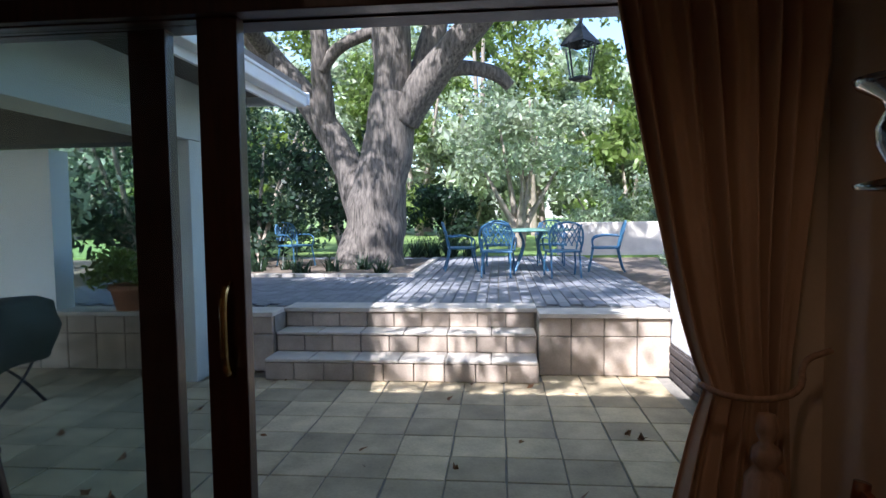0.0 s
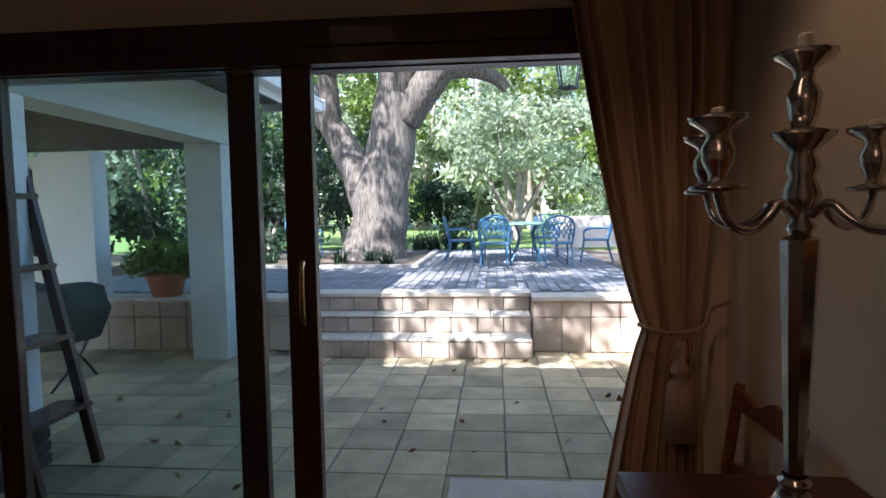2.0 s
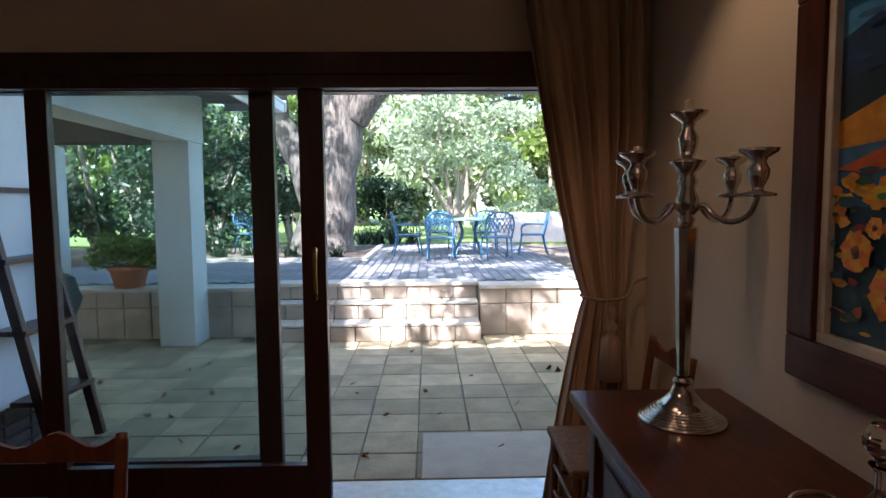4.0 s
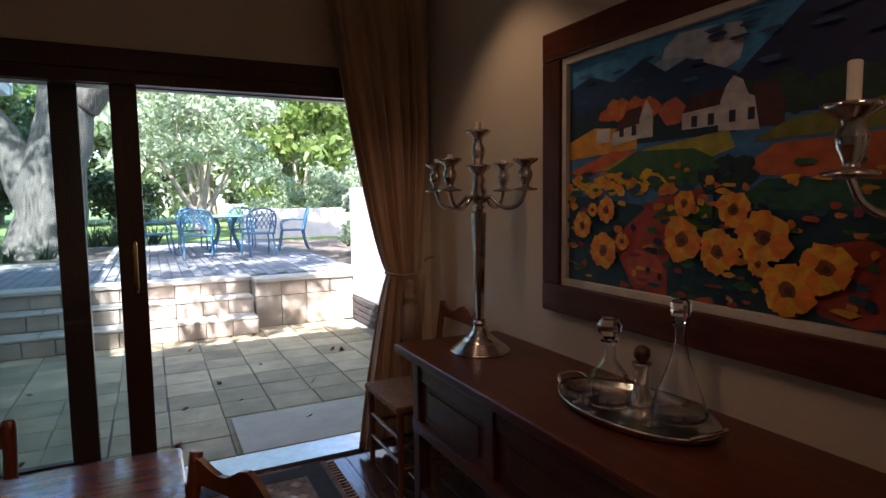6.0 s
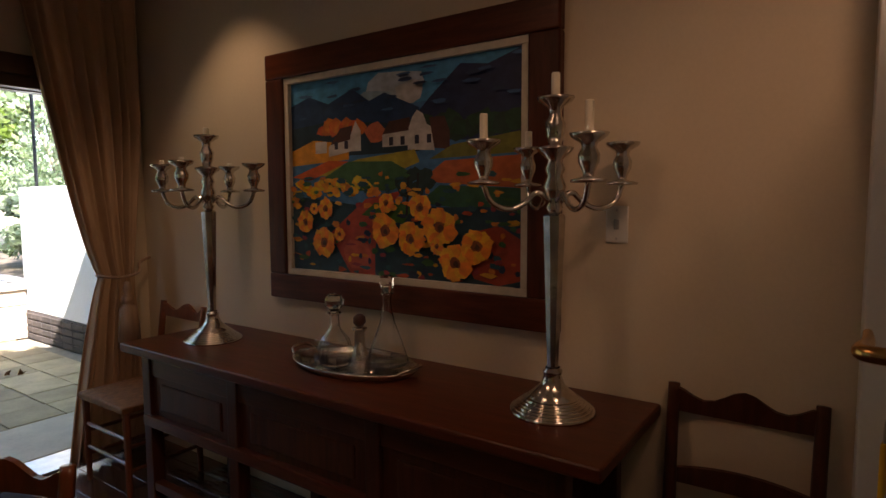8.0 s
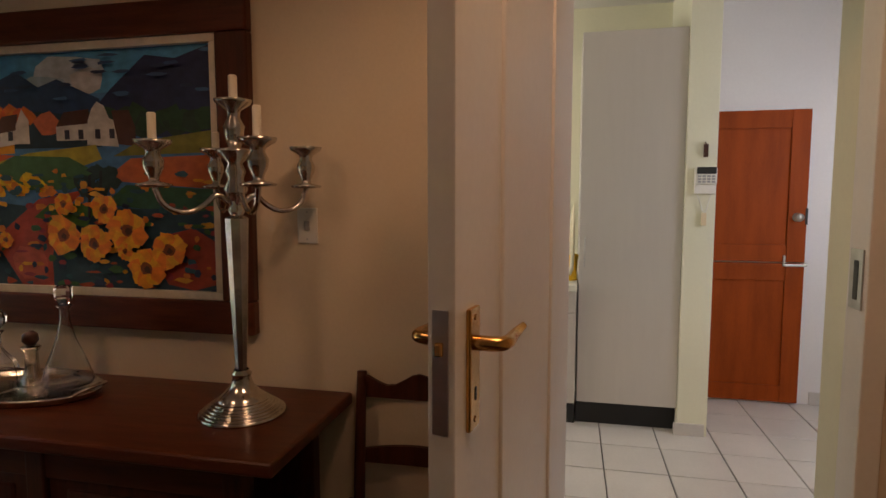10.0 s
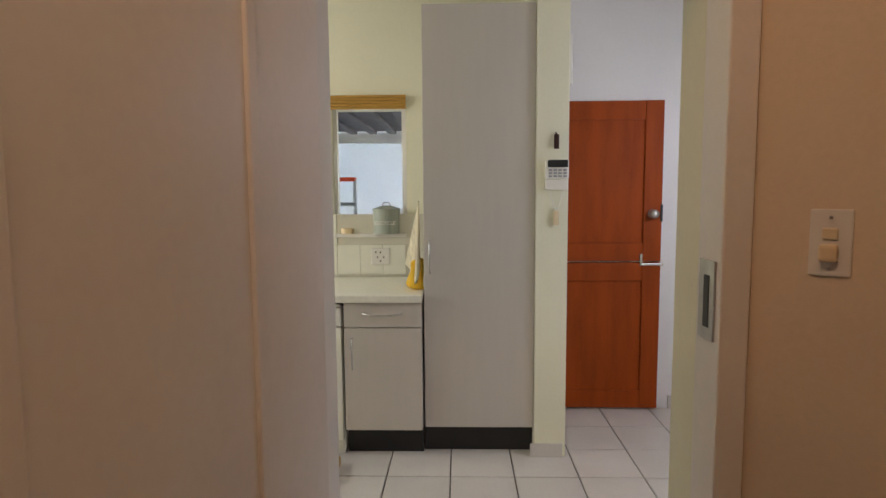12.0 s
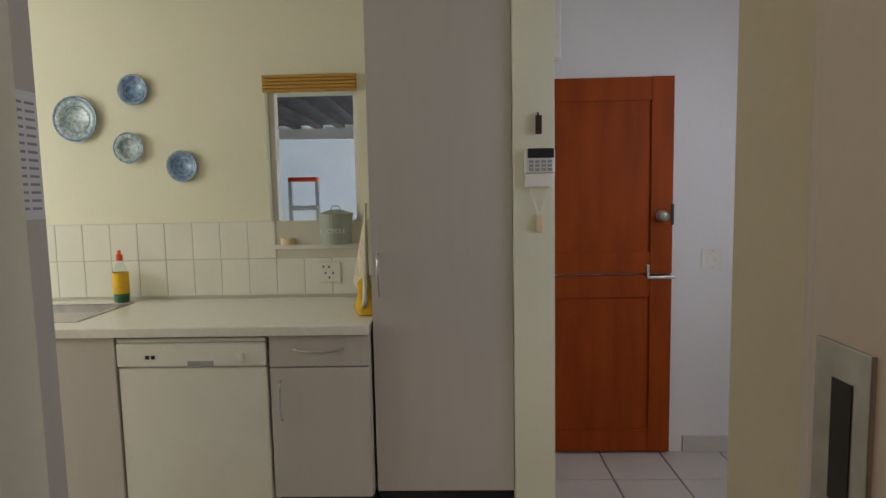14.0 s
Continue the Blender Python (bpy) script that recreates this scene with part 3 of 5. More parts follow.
def strap_plant(place, n, length, seed, label):
    t = thing("strap_leaf_plant", place, label, "plant", group="strap-leaf plants")
    g = random.Random(seed)
    b = bmesh.new()
    for _ in range(n):
        a, l, sp = g.random() * 6.283, length * (0.6 + 0.5 * g.random()), 0.3 + 0.6 * g.random()
        o = Vector((g.uniform(-0.1, 0.1), g.uniform(-0.1, 0.1), 0))
        d, s = Vector((math.cos(a), math.sin(a), 0)), Vector((-math.sin(a), math.cos(a), 0)) * 0.016
        pv = None
        for k in range(5):
            u = k / 4
            c = o + d * (l * sp * u) + Vector((0, 0, l * (1.1 * u - 0.65 * sp * u * u)))
            q = (b.verts.new(c - s * (1 - 0.9 * u)), b.verts.new(c + s * (1 - 0.9 * u)))
            if pv:
                b.faces.new((pv[0], pv[1], q[1], q[0]))
            pv = q
    part("leaves", b, M_LEAF3, t)


for i in range(16):
    strap_plant((-1.0 - 0.45 * (i % 4) + 0.1 * i, 12.1 + 0.25 * (i // 4), 0.55) if i < 8 else (-4.7 + 0.42 * (i - 8), 8.75 + 0.3 * (i % 3), 0.56), 46, 0.62 if i < 8 else 0.32, i, "clump of dark green strap leaves in the bed")

# ---- patio furniture ----


def garden_chair(place, rz):
    t = thing("patio_chair", place, "blue painted cast metal patio armchair with lattice back", "chair", rz, "chairs round the patio table")
    for sx in (-1, 1):
        part("leg", tube([(sx * 0.22, -0.2, 0.42), (sx * 0.25, -0.23, 0.2), (sx * 0.24, -0.27, 0)], [0.018, 0.014, 0.016], 7), M_BLUE, t, smooth=True)
        part("leg", tube([(sx * 0.21, 0.2, 0.42), (sx * 0.22, 0.24, 0.2), (sx * 0.22, 0.3, 0)], [0.018, 0.014, 0.016], 7), M_BLUE, t, smooth=True)
        part("arm", tube([(sx * 0.25, -0.2, 0.42), (sx * 0.28, -0.22, 0.6), (sx * 0.28, -0.05, 0.66), (sx * 0.26, 0.22, 0.64)], 0.014, 7), M_BLUE, t, smooth=True)
    part("seat", box(-0.25, 0.25, -0.23, 0.23, 0.41, 0.44, 0.01), M_BLUE, t)
    part("back_frame", tube([(-0.22, 0.21, 0.42), (-0.26, 0.26, 0.65), (-0.22, 0.31, 0.86), (0, 0.33, 0.92), (0.22, 0.31, 0.86), (0.26, 0.26, 0.65), (0.22, 0.21, 0.42)], 0.017, 7), M_BLUE, t, smooth=True)
    b = None
    for k in range(-3, 4):
        for s in (-1, 1):
            x0, x1 = k * 0.085 - s * 0.1, k * 0.085 + s * 0.1
            b = tube([(max(-0.23, min(0.23, x0)), 0.24, 0.52), (max(-0.22, min(0.22, x1)), 0.315, 0.87)], 0.009, 5, bm=b)
    part("lattice", b, M_BLUE, t)
    t.scale = (0.92, 0.92, 0.85)
    return t


for x, y, r in ((0.03, 8.35, 175), (0.95, 8.3, 185), (-0.55, 9.25, 98), (1.68, 9.1, -98), (0.05, 10.2, 5), (0.95, 10.2, -5)):
    garden_chair((x, y, 0.552), r)
garden_chair((-3.55, 10.0, 0.57), 60)
tt = thing("patio_table", (0.55, 9.25, 0.552), "round patio table with green top and blue metal legs", "table")
part("tabletop", lathe([(0, 0.62), (0.66, 0.62), (0.68, 0.635), (0.66, 0.65), (0, 0.65)], 40), M_GREENT, tt, "pale green table top")
for k in range(4):
    a = k * 1.571 + 0.785
    c, s = math.cos(a), math.sin(a)
    part("leg", tube([(0.25 * c, 0.25 * s, 0.62), (0.12 * c, 0.12 * s, 0.4), (0.36 * c, 0.36 * s, 0)], 0.02, 7), M_BLUE, tt, smooth=True)

# lantern on a bracket
ln = thing("garden_lantern", (0.74, 5.0, 2.55), "old black metal garden lantern with glass panes", "lantern")
part("cage", tube([(-0.07, -0.07, 0.02), (-0.11, -0.11, 0.3)], 0.008, 6, bm=tube([(0.07, -0.07, 0.02), (0.11, -0.11, 0.3)], 0.008, 6, bm=tube([(-0.07, 0.07, 0.02), (-0.11, 0.11, 0.3)], 0.008, 6, bm=tube([(0.07, 0.07, 0.02), (0.11, 0.11, 0.3)], 0.008, 6)))), M_BLACK, ln)
part("base", lathe([(0, 0), (0.06, 0), (0.1, 0.015), (0.1, 0.03), (0, 0.03)], 4), M_BLACK, ln)
part("cap", lathe([(0.17, 0.30), (0.15, 0.33), (0.07, 0.41), (0.05, 0.44), (0.02, 0.47), (0.0, 0.5)], 4), M_BLACK, ln)
part("pane", lathe([(0.088, 0.03), (0.145, 0.30)], 4), M_PANE, ln)
part("bracket", tube([(0, 0, 0.48), (0.02, 0, 0.62), (0.4, 0, 0.62), (0.9, 0, 0.5), (0.9, 0, -1.0)], 0.016, 8), M_BLACK, ln, smooth=True)

# potted fern on the low wall, covered grill, ladder rack
pf = thing("potted_fern", (-3.53, 5.32, 0.556), "bushy green fern in a terracotta pot on the low wall", "potted plant")
part("pot", lathe([(0, 0), (0.15, 0), (0.20, 0.2), (0.22, 0.2), (0.22, 0.25), (0.19, 0.25), (0.18, 0.2), (0, 0.19)], 28), M_TERRA, pf, smooth=True)
leaf_cloud("foliage", [(0.25 * math.cos(k), 0.25 * math.sin(k), 0.36 + 0.1 * (k % 2)) for k in range(7)], [(0.2, 0.2, 0.16)] * 7, 1600, 0.035, M_LEAF, 44, pf)
gr = thing("covered_grill", (-3.95, 3.95, GZ), "outdoor grill under a dark green cloth cover", "grill")
b = box(-0.5, 0.5, -0.3, 0.3, 0.36, 0.86, 0.06, seg=3)
bmesh.ops.subdivide_edges(b, edges=b.edges[:], cuts=3, use_grid_fill=True)
for v in b.verts:
    v.co += Vector((noise.noise(v.co * 4), noise.noise(v.co * 4 + Vector((9, 0, 0))), noise.noise(v.co * 3 + Vector((0, 9, 0))))) * 0.07
part("cover", b, M_COVER, gr, smooth=True)
for sx in (-0.38, 0.38):
    part("leg", tube([(sx, -0.22, 0.45), (sx + 0.05, 0.0, 0.25), (sx - 0.02, 0.28, 0)], 0.012, 6), M_BLACK, gr)
    part("leg", tube([(sx, 0.22, 0.45), (sx + 0.05, 0.0, 0.25), (sx - 0.02, -0.28, 0)], 0.012, 6), M_BLACK, gr)
ld = thing("wooden_ladder", (-2.46, 1.98, GZ), "rustic dark wooden step ladder with dried twigs", "ladder")
part("rail", box(-0.03, 0.03, -0.02, 0.02, 0, 1.75, 0.006, turn=pose(0, 0, 0, 0, -12, 0)), M_FRAME, ld)
part("rail", box(-0.03, 0.03, 0.42, 0.46, 0, 1.75, 0.006, turn=pose(0, 0, 0, 0, -12, 0)), M_FRAME, ld)
for k in range(4):
    zz = 0.35 + 0.4 * k
    xx = (zz - 0.875) * -0.2126
    part("rung", box(xx - 0.16, xx + 0.04, -0.02, 0.46, zz, zz + 0.03, 0.004), M_FRAME, ld)
sp = thing("doormat_slab", (0, 0, 0), "large worn stone doorstep slab on the terrace", "paving slab")
part("slab", box(-0.22, 0.78, 1.72, 2.335, GZ - 0.012, GZ + 0.018, 0.008), M_COPE, sp)

# ---- dining room things ----
pa = thing("framed_painting", (WX, -0.405, 1.53), "colourful painting of white gabled farmhouses and sunflowers, dark frame", "painting")
HW, HH, FW = 0.73, 0.56, 0.115
part("frame_rail", box(-0.045, -0.002, -HW, HW, HH - FW, HH, 0.008), M_WOOD, pa, "dark wooden frame moulding")
part("frame_rail", box(-0.045, -0.002, -HW, HW, -HH, -HH + FW, 0.008), M_WOOD, pa)
part("frame_rail", box(-0.044, -0.002, HW - FW, HW, -HH + FW, HH - FW, 0.008), M_WOODV, pa)
part("frame_rail", box(-0.044, -0.002, -HW, -HW + FW, -HH + FW, HH - FW, 0.008), M_WOODV, pa)
iw, ih, sw = HW - FW, HH - FW, 0.028
m_slip = mat("pale_frame_slip", (0.62, 0.55, 0.44), 0.5, var=0.15, scale=12)
for y0, y1, z0, z1 in ((-iw, iw, ih - sw, ih), (-iw, iw, -ih, -ih + sw), (iw - sw, iw, -ih + sw, ih - sw), (-iw, -iw + sw, -ih + sw, ih - sw)):
    part("slip", box(-0.034, -0.004, y0, y1, z0, z1, 0.003), m_slip, pa, "pale inner frame slip")
cw, ch = iw - sw, ih - sw
m_canvas = bpy.data.materials.new("oil_paint")
m_canvas.use_nodes = True
N, L = m_canvas.node_tree.nodes, m_canvas.node_tree.links
at = N.new("ShaderNodeAttribute")
at.attribute_name = "paint"
nz, hs, mr, bp = N.new("ShaderNodeTexNoise"), N.new("ShaderNodeHueSaturation"), N.new("ShaderNodeMapRange"), N.new("ShaderNodeBump")
nz.inputs["Scale"].default_value, nz.inputs["Detail"].default_value = 26, 5
mr.inputs[3].default_value, mr.inputs[4].default_value = 0.45, 1.5
L.new(nz.outputs[0], mr.inputs[0]), L.new(mr.outputs[0], hs.inputs["Value"]), L.new(at.outputs[0], hs.inputs["Color"])
L.new(hs.outputs[0], N["Principled BSDF"].inputs["Base Color"])
bp.inputs["Strength"].default_value, bp.inputs["Distance"].default_value = 0.5, 0.004
L.new(nz.outputs[0], bp.inputs["Height"]), L.new(bp.outputs[0], N["Principled BSDF"].inputs["Normal"])
N["Principled BSDF"].inputs["Roughness"].default_value = 0.5
b = bmesh.new()
lay = b.loops.layers.color.new("paint")
depth = [0.0]


def dab(points, colour):
    """One patch of paint; points run 0 to 1 across and up the canvas."""
    depth[0] += 0.00004
    f = b.faces.new([b.verts.new((-0.014 - depth[0], cw - 2 * cw * u, -ch + 2 * ch * v)) for u, v in points])
    for lp in f.loops:
        lp[lay] = (*[c ** (1 / 2.2) for c in colour], 1)


def blob(u, v, ru, rv, colour, n=9, jag=0.2, seed=0):
    g = random.Random(seed + int(u * 999) + int(v * 777))
    dab([(min(1, max(0, u + ru * (1 + g.uniform(-jag, jag)) * math.cos(-6.283 * k / n))), min(1, max(0, v + rv * (1 + g.uniform(-jag, jag)) * math.sin(-6.283 * k / n)))) for k in range(n)], colour)


dab([(0, 0), (1, 0), (1, 1), (0, 1)], (0.06, 0.20, 0.42))
dab([(0, 0.8), (1, 0.84), (1, 1), (0, 1)], (0.07, 0.30, 0.55))
blob(0.52, 0.92, 0.13, 0.07, (0.45, 0.52, 0.58)), blob(0.42, 0.86, 0.1, 0.05, (0.30, 0.42, 0.52)), blob(0.58, 0.88, 0.06, 0.06, (0.55, 0.55, 0.55))
dab([(0, 0.65), (0, 0.88), (0.1, 0.92), (0.2, 0.87), (0.32, 0.93), (0.4, 0.86), (0.47, 0.89), (0.62, 0.8), (0.62, 0.65)], (0.015, 0.05, 0.14))
dab([(0.52, 0.66), (0.66, 0.84), (0.78, 0.97), (0.88, 0.95), (1, 1), (1, 0.62)], (0.015, 0.025, 0.09))
dab([(0, 0.6), (0, 0.76), (0.2, 0.78), (0.45, 0.75), (0.62, 0.72), (0.62, 0.6)], (0.012, 0.035, 0.06))
dab([(0.0, 0.56), (0, 0.64), (0.12, 0.69), (0.3, 0.66), (0.3, 0.58)], (0.70, 0.32, 0.02))
for k in range(11):
    blob(0.17 + 0.018 * k, 0.735 + 0.03 * ((k * 7) % 5) / 5, 0.03, 0.035, (0.62, 0.10 + 0.05 * (k % 3), 0.015), 7, 0.4, k)
for k in range(16):
    blob(0.55 + 0.028 * k, 0.68 + 0.05 * ((k * 5) % 4) / 4, 0.05, 0.05, (0.02, 0.05 + 0.02 * (k % 2), 0.03), 7, 0.4, k)
blob(0.43, 0.70, 0.05, 0.05, (0.62, 0.16, 0.06))
WHT, THA = (0.62, 0.58, 0.55), (0.09, 0.03, 0.02)
dab([(0.13, 0.62), (0.19, 0.62), (0.19, 0.68), (0.13, 0.68)], WHT)
dab([(0.2, 0.60), (0.31, 0.62), (0.31, 0.68), (0.24, 0.69), (0.2, 0.65)], WHT), dab([(0.21, 0.66), (0.31, 0.68), (0.32, 0.75), (0.26, 0.74)], THA)
dab([(0.31, 0.62), (0.36, 0.62), (0.36, 0.72), (0.335, 0.77), (0.31, 0.70)], WHT)
dab([(0.46, 0.63), (0.58, 0.63), (0.58, 0.70), (0.46, 0.69)], WHT), dab([(0.46, 0.69), (0.58, 0.70), (0.58, 0.76), (0.49, 0.75)], THA)
dab([(0.57, 0.61), (0.68, 0.60), (0.68, 0.70), (0.65, 0.72), (0.635, 0.77), (0.61, 0.79), (0.59, 0.76), (0.575, 0.71)], WHT)
dab([(0.68, 0.61), (0.74, 0.60), (0.74, 0.68), (0.72, 0.75), (0.66, 0.75)], THA)
for u in (0.49, 0.54, 0.60, 0.65, 0.23, 0.28):
    dab([(u, 0.635), (u + 0.018, 0.635), (u + 0.018, 0.675), (u, 0.675)], (0.03, 0.03, 0.06))
dab([(0.1, 0.5), (0.35, 0.58), (0.6, 0.61), (0.62, 0.55), (0.5, 0.5)], (0.42, 0.36, 0.03))
dab([(0, 0.5), (0.2, 0.58), (0.3, 0.57), (0.1, 0.48)], (0.62, 0.12, 0.02))
dab([(0.12, 0.46), (0.3, 0.57), (0.5, 0.56), (0.62, 0.48), (0.5, 0.42), (0.2, 0.42)], (0.05, 0.15, 0.05))
dab([(0.62, 0.46), (0.72, 0.55), (1, 0.56), (1, 0.42)], (0.52, 0.13, 0.03))
dab([(0.66, 0.56), (0.75, 0.62), (1, 0.66), (1, 0.57)], (0.20, 0.20, 0.03))
dab([(0.62, 0.36), (0.7, 0.44), (1, 0.42), (1, 0.3)], (0.03, 0.12, 0.06))
dab([(0, 0), (0, 0.4), (0.4, 0.34), (1, 0.34), (1, 0)], (0.015, 0.055, 0.085))
dab([(0.3, 0.0), (0.2, 0.2), (0.38, 0.38), (0.55, 0.42), (0.45, 0.3), (0.42, 0.12), (0.42, 0)], (0.40, 0.06, 0.03))
dab([(0.36, 0.3), (0.42, 0.36), (0.6, 0.36), (0.55, 0.26)], (0.05, 0.16, 0.03))
blob(0.9, 0.12, 0.12, 0.12, (0.36, 0.05, 0.02)), blob(0.34, 0.1, 0.07, 0.08, (0.5, 0.1, 0.05))
for k in range(46):
    u = 0.01 + 0.4 * ((k * 37) % 100) / 100
    blob(u, 0.40 + 0.07 * ((k * 53) % 100) / 100 + 0.02 * u, 0.022, 0.02, (0.75, 0.30 + 0.12 * (k % 3), 0.01), 7, 0.3, k)
for k in range(12):
    blob(0.55 + 0.02 * (k % 6), 0.42 + 0.035 * (k // 4), 0.03, 0.03, (0.02, 0.05, 0.05), 7, 0.4, k)
for u in (0.56, 0.6):
    dab([(u, 0.3), (u + 0.01, 0.3), (u + 0.02, 0.5), (u + 0.01, 0.5)], (0.02, 0.02, 0.03))
g2 = random.Random(12)
PAL = ((0.6, 0.2, 0.02), (0.02, 0.09, 0.12), (0.015, 0.03, 0.08), (0.42, 0.07, 0.02), (0.04, 0.13, 0.04), (0.7, 0.36, 0.02), (0.30, 0.04, 0.05))
for k in range(240):
    u, v = g2.random(), 0.5 * g2.random()
    blob(u, v, 0.008 + 0.02 * g2.random(), 0.006 + 0.012 * g2.random(), PAL[g2.randrange(7)] if v < 0.36 else PAL[g2.choice((0, 4, 5, 1))], 6, 0.35, k)
for k in range(50):
    u, v = g2.random(), 0.62 + 0.36 * g2.random()
    blob(u, v, 0.03, 0.008, g2.choice(((0.03, 0.08, 0.2), (0.05, 0.14, 0.3), (0.02, 0.04, 0.1))), 6, 0.35, k) if v > 0.8 else None
for u, v, r in ((0.08, 0.26, 0.05), (0.19, 0.33, 0.045), (0.18, 0.155, 0.065), (0.26, 0.2, 0.03), (0.13, 0.33, 0.025), (0.485, 0.36, 0.04), (0.63, 0.34, 0.05),
                (0.48, 0.225, 0.07), (0.59, 0.19, 0.065), (0.71, 0.25, 0.075), (0.77, 0.09, 0.07), (0.85, 0.17, 0.065), (0.7, 0.16, 0.03)):
    r *= 0.88
    for k in range(13):
        a = 6.283 * k / 13
        blob(u + r * 0.62 * math.cos(a), v + r * 0.85 * math.sin(a), r * 0.42, r * 0.55, (0.80, 0.24 + 0.09 * (k % 3), 0.01), 6, 0.4, k)
    blob(u, v, r * 0.34, r * 0.45, (0.22, 0.06, 0.01), 9, 0.25)
    blob(u + r * 0.05, v - r * 0.08, r * 0.18, r * 0.24, (0.07, 0.025, 0.01), 7, 0.3)
bmesh.ops.recalc_face_normals(b, faces=b.faces[:])
part("canvas", b, m_canvas, pa, "painted canvas")

# sideboard
SZ = 0.79
sb = thing("sideboard", (0.6, -0.35, 0), "long dark mahogany sideboard with panelled front and stretcher", "sideboard")
part("top", box(-0.275, 0.27, -1.12, 1.10, SZ - 0.04, SZ, 0.012, seg=3), M_WOOD, sb, "polished dark top")
for y in (-0.98, -0.36, 0.36, 0.98):
    part("post", box(-0.225, -0.17, y - 0.03, y + 0.03, 0, SZ - 0.04, 0.005), M_WOODV, sb)
    part("post", box(0.19, 0.24, y - 0.03, y + 0.03, 0, SZ - 0.04, 0.005), M_WOODV, sb)
part("apron", box(-0.215, -0.19, -0.96, 0.96, SZ - 0.14, SZ - 0.04, 0.004), M_WOOD, sb)
part("shelf_rail", box(-0.235, -0.175, -1.0, 1.0, 0.42, 0.47, 0.008), M_WOOD, sb)
for y0, y1 in ((-0.95, -0.39), (-0.33, 0.33), (0.39, 0.95)):
    pn = part("front_panel", box(-0.205, -0.185, y0, y1, 0.47, SZ - 0.14, 0.003), M_WOODV, sb)
    part("panel_field", box(-0.212, -0.20, y0 + 0.06, y1 - 0.06, 0.50, SZ - 0.17, 0.008), M_WOODV, pn)
    part("side_back", box(0.19, 0.205, y0, y1, 0.42, SZ - 0.04), M_WOODV, sb)
part("shelf", box(-0.2, 0.2, -0.97, 0.97, 0.43, 0.45, 0.003), M_WOOD, sb)
part("stretcher", box(-0.22, -0.18, -0.96, 0.96, 0.12, 0.16, 0.005), M_WOOD, sb)


def candelabrum(place, rz, candles, label):
    t = thing("candelabrum", place, label, "candelabrum", rz)
    rings = [(0, 0), (0.126, 0), (0.129, 0.004)]
    for k in range(6):
        r, z = 0.126 - 0.0085 * k, 0.008 + 0.0065 * k
        rings += [(r, z), (r - 0.001, z + 0.0035), (r - 0.0065, z + 0.0045), (r - 0.0085, z + 0.0025)]
    part("base", lathe(rings + [(0.074, 0.05), (0.055, 0.064), (0.036, 0.085), (0.026, 0.11), (0.029, 0.12), (0.029, 0.125), (0.022, 0.13), (0.022, 0.135)], 40), M_SILVER, t, smooth=True)
    part("column", lathe([(0.017, 0.13), (0.026, 0.36), (0.034, 0.585), (0.024, 0.592), (0, 0.592)], 8), M_SILVER, t)
    part("stem", lathe([(0.016, 0.59), (0.026, 0.61), (0.016, 0.625), (0.024, 0.645), (0.034, 0.67), (0.022, 0.70), (0.03, 0.72), (0.02, 0.745), (0.052, 0.775), (0.054, 0.782), (0.018, 0.79), (0.026, 0.82), (0.03, 0.85), (0.017, 0.875), (0.02, 0.895), (0.05, 0.915), (0.054, 0.925), (0.03, 0.926), (0, 0.926)], 28), M_SILVER, t, smooth=True)
    for k in range(4):
        a = math.radians(45 + 90 * k)
        d = Vector((math.cos(a), math.sin(a), 0))
        arm = part("arm", tube([d * r + Vector((0, 0, z)) for r, z in ((0.02, 0.63), (0.055, 0.66), (0.085, 0.625), (0.135, 0.60), (0.195, 0.62), (0.215, 0.675))], [0.009, 0.009, 0.008, 0.0085, 0.008, 0.008], 8), M_SILVER, t, smooth=True)
        c = d * 0.215
        part("cup", lathe([(0, 0.672), (0.045, 0.676), (0.047, 0.682), (0.014, 0.69), (0.014, 0.70), (0.026, 0.725), (0.028, 0.745), (0.018, 0.765), (0.022, 0.775), (0.046, 0.79), (0.05, 0.80), (0.03, 0.80), (0, 0.798)], 24, (c.x, c.y, 0)), M_SILVER, arm, smooth=True)
        if candles[k]:
            part("candle", lathe([(0, 0.79), (0.0115, 0.79), (0.0115, 0.80 + candles[k]), (0.009, 0.803 + candles[k]), (0, 0.80 + candles[k])], 16, (c.x, c.y, 0)), M_WAX, arm)
    if candles[4]:
        part("candle", lathe([(0, 0.92), (0.0125, 0.92), (0.0125, 0.926 + candles[4]), (0.01, 0.93 + candles[4]), (0, 0.927 + candles[4])], 16), M_WAX, t)
    return t


candelabrum((0.60, 0.45, SZ), -16, (0.012, 0.015, 0.012, 0.0, 0.03), "tall silver five-branch candelabrum with burnt-down candles")
candelabrum((0.62, -1.215, SZ), 2, (0.05, 0.07, 0.08, 0.0, 0.065), "tall silver five-branch candelabrum with white candles")

# tray with decanters
tr = thing("silver_tray", (0.635, -0.39, SZ), "oval tarnished silver tray on the sideboard", "tray", 90)
b = lathe([(0, 0.006), (0.9, 0.006), (0.96, 0.02), (1.0, 0.028), (1.0, 0.02), (0.93, 0.0), (0, 0.0)], 48)
b.transform(Matrix.Diagonal((0.285, 0.165, 1, 1)))
part("dish", b, M_SILVER, tr, smooth=True)
for s in (-1, 1):
    part("handle", tube([(s * 0.265, -0.06, 0.026), (s * 0.30, -0.04, 0.045), (s * 0.30, 0.04, 0.045), (s * 0.265, 0.06, 0.026)], 0.006, 7), M_SILVER, tr, smooth=True)
TZ = SZ + 0.007
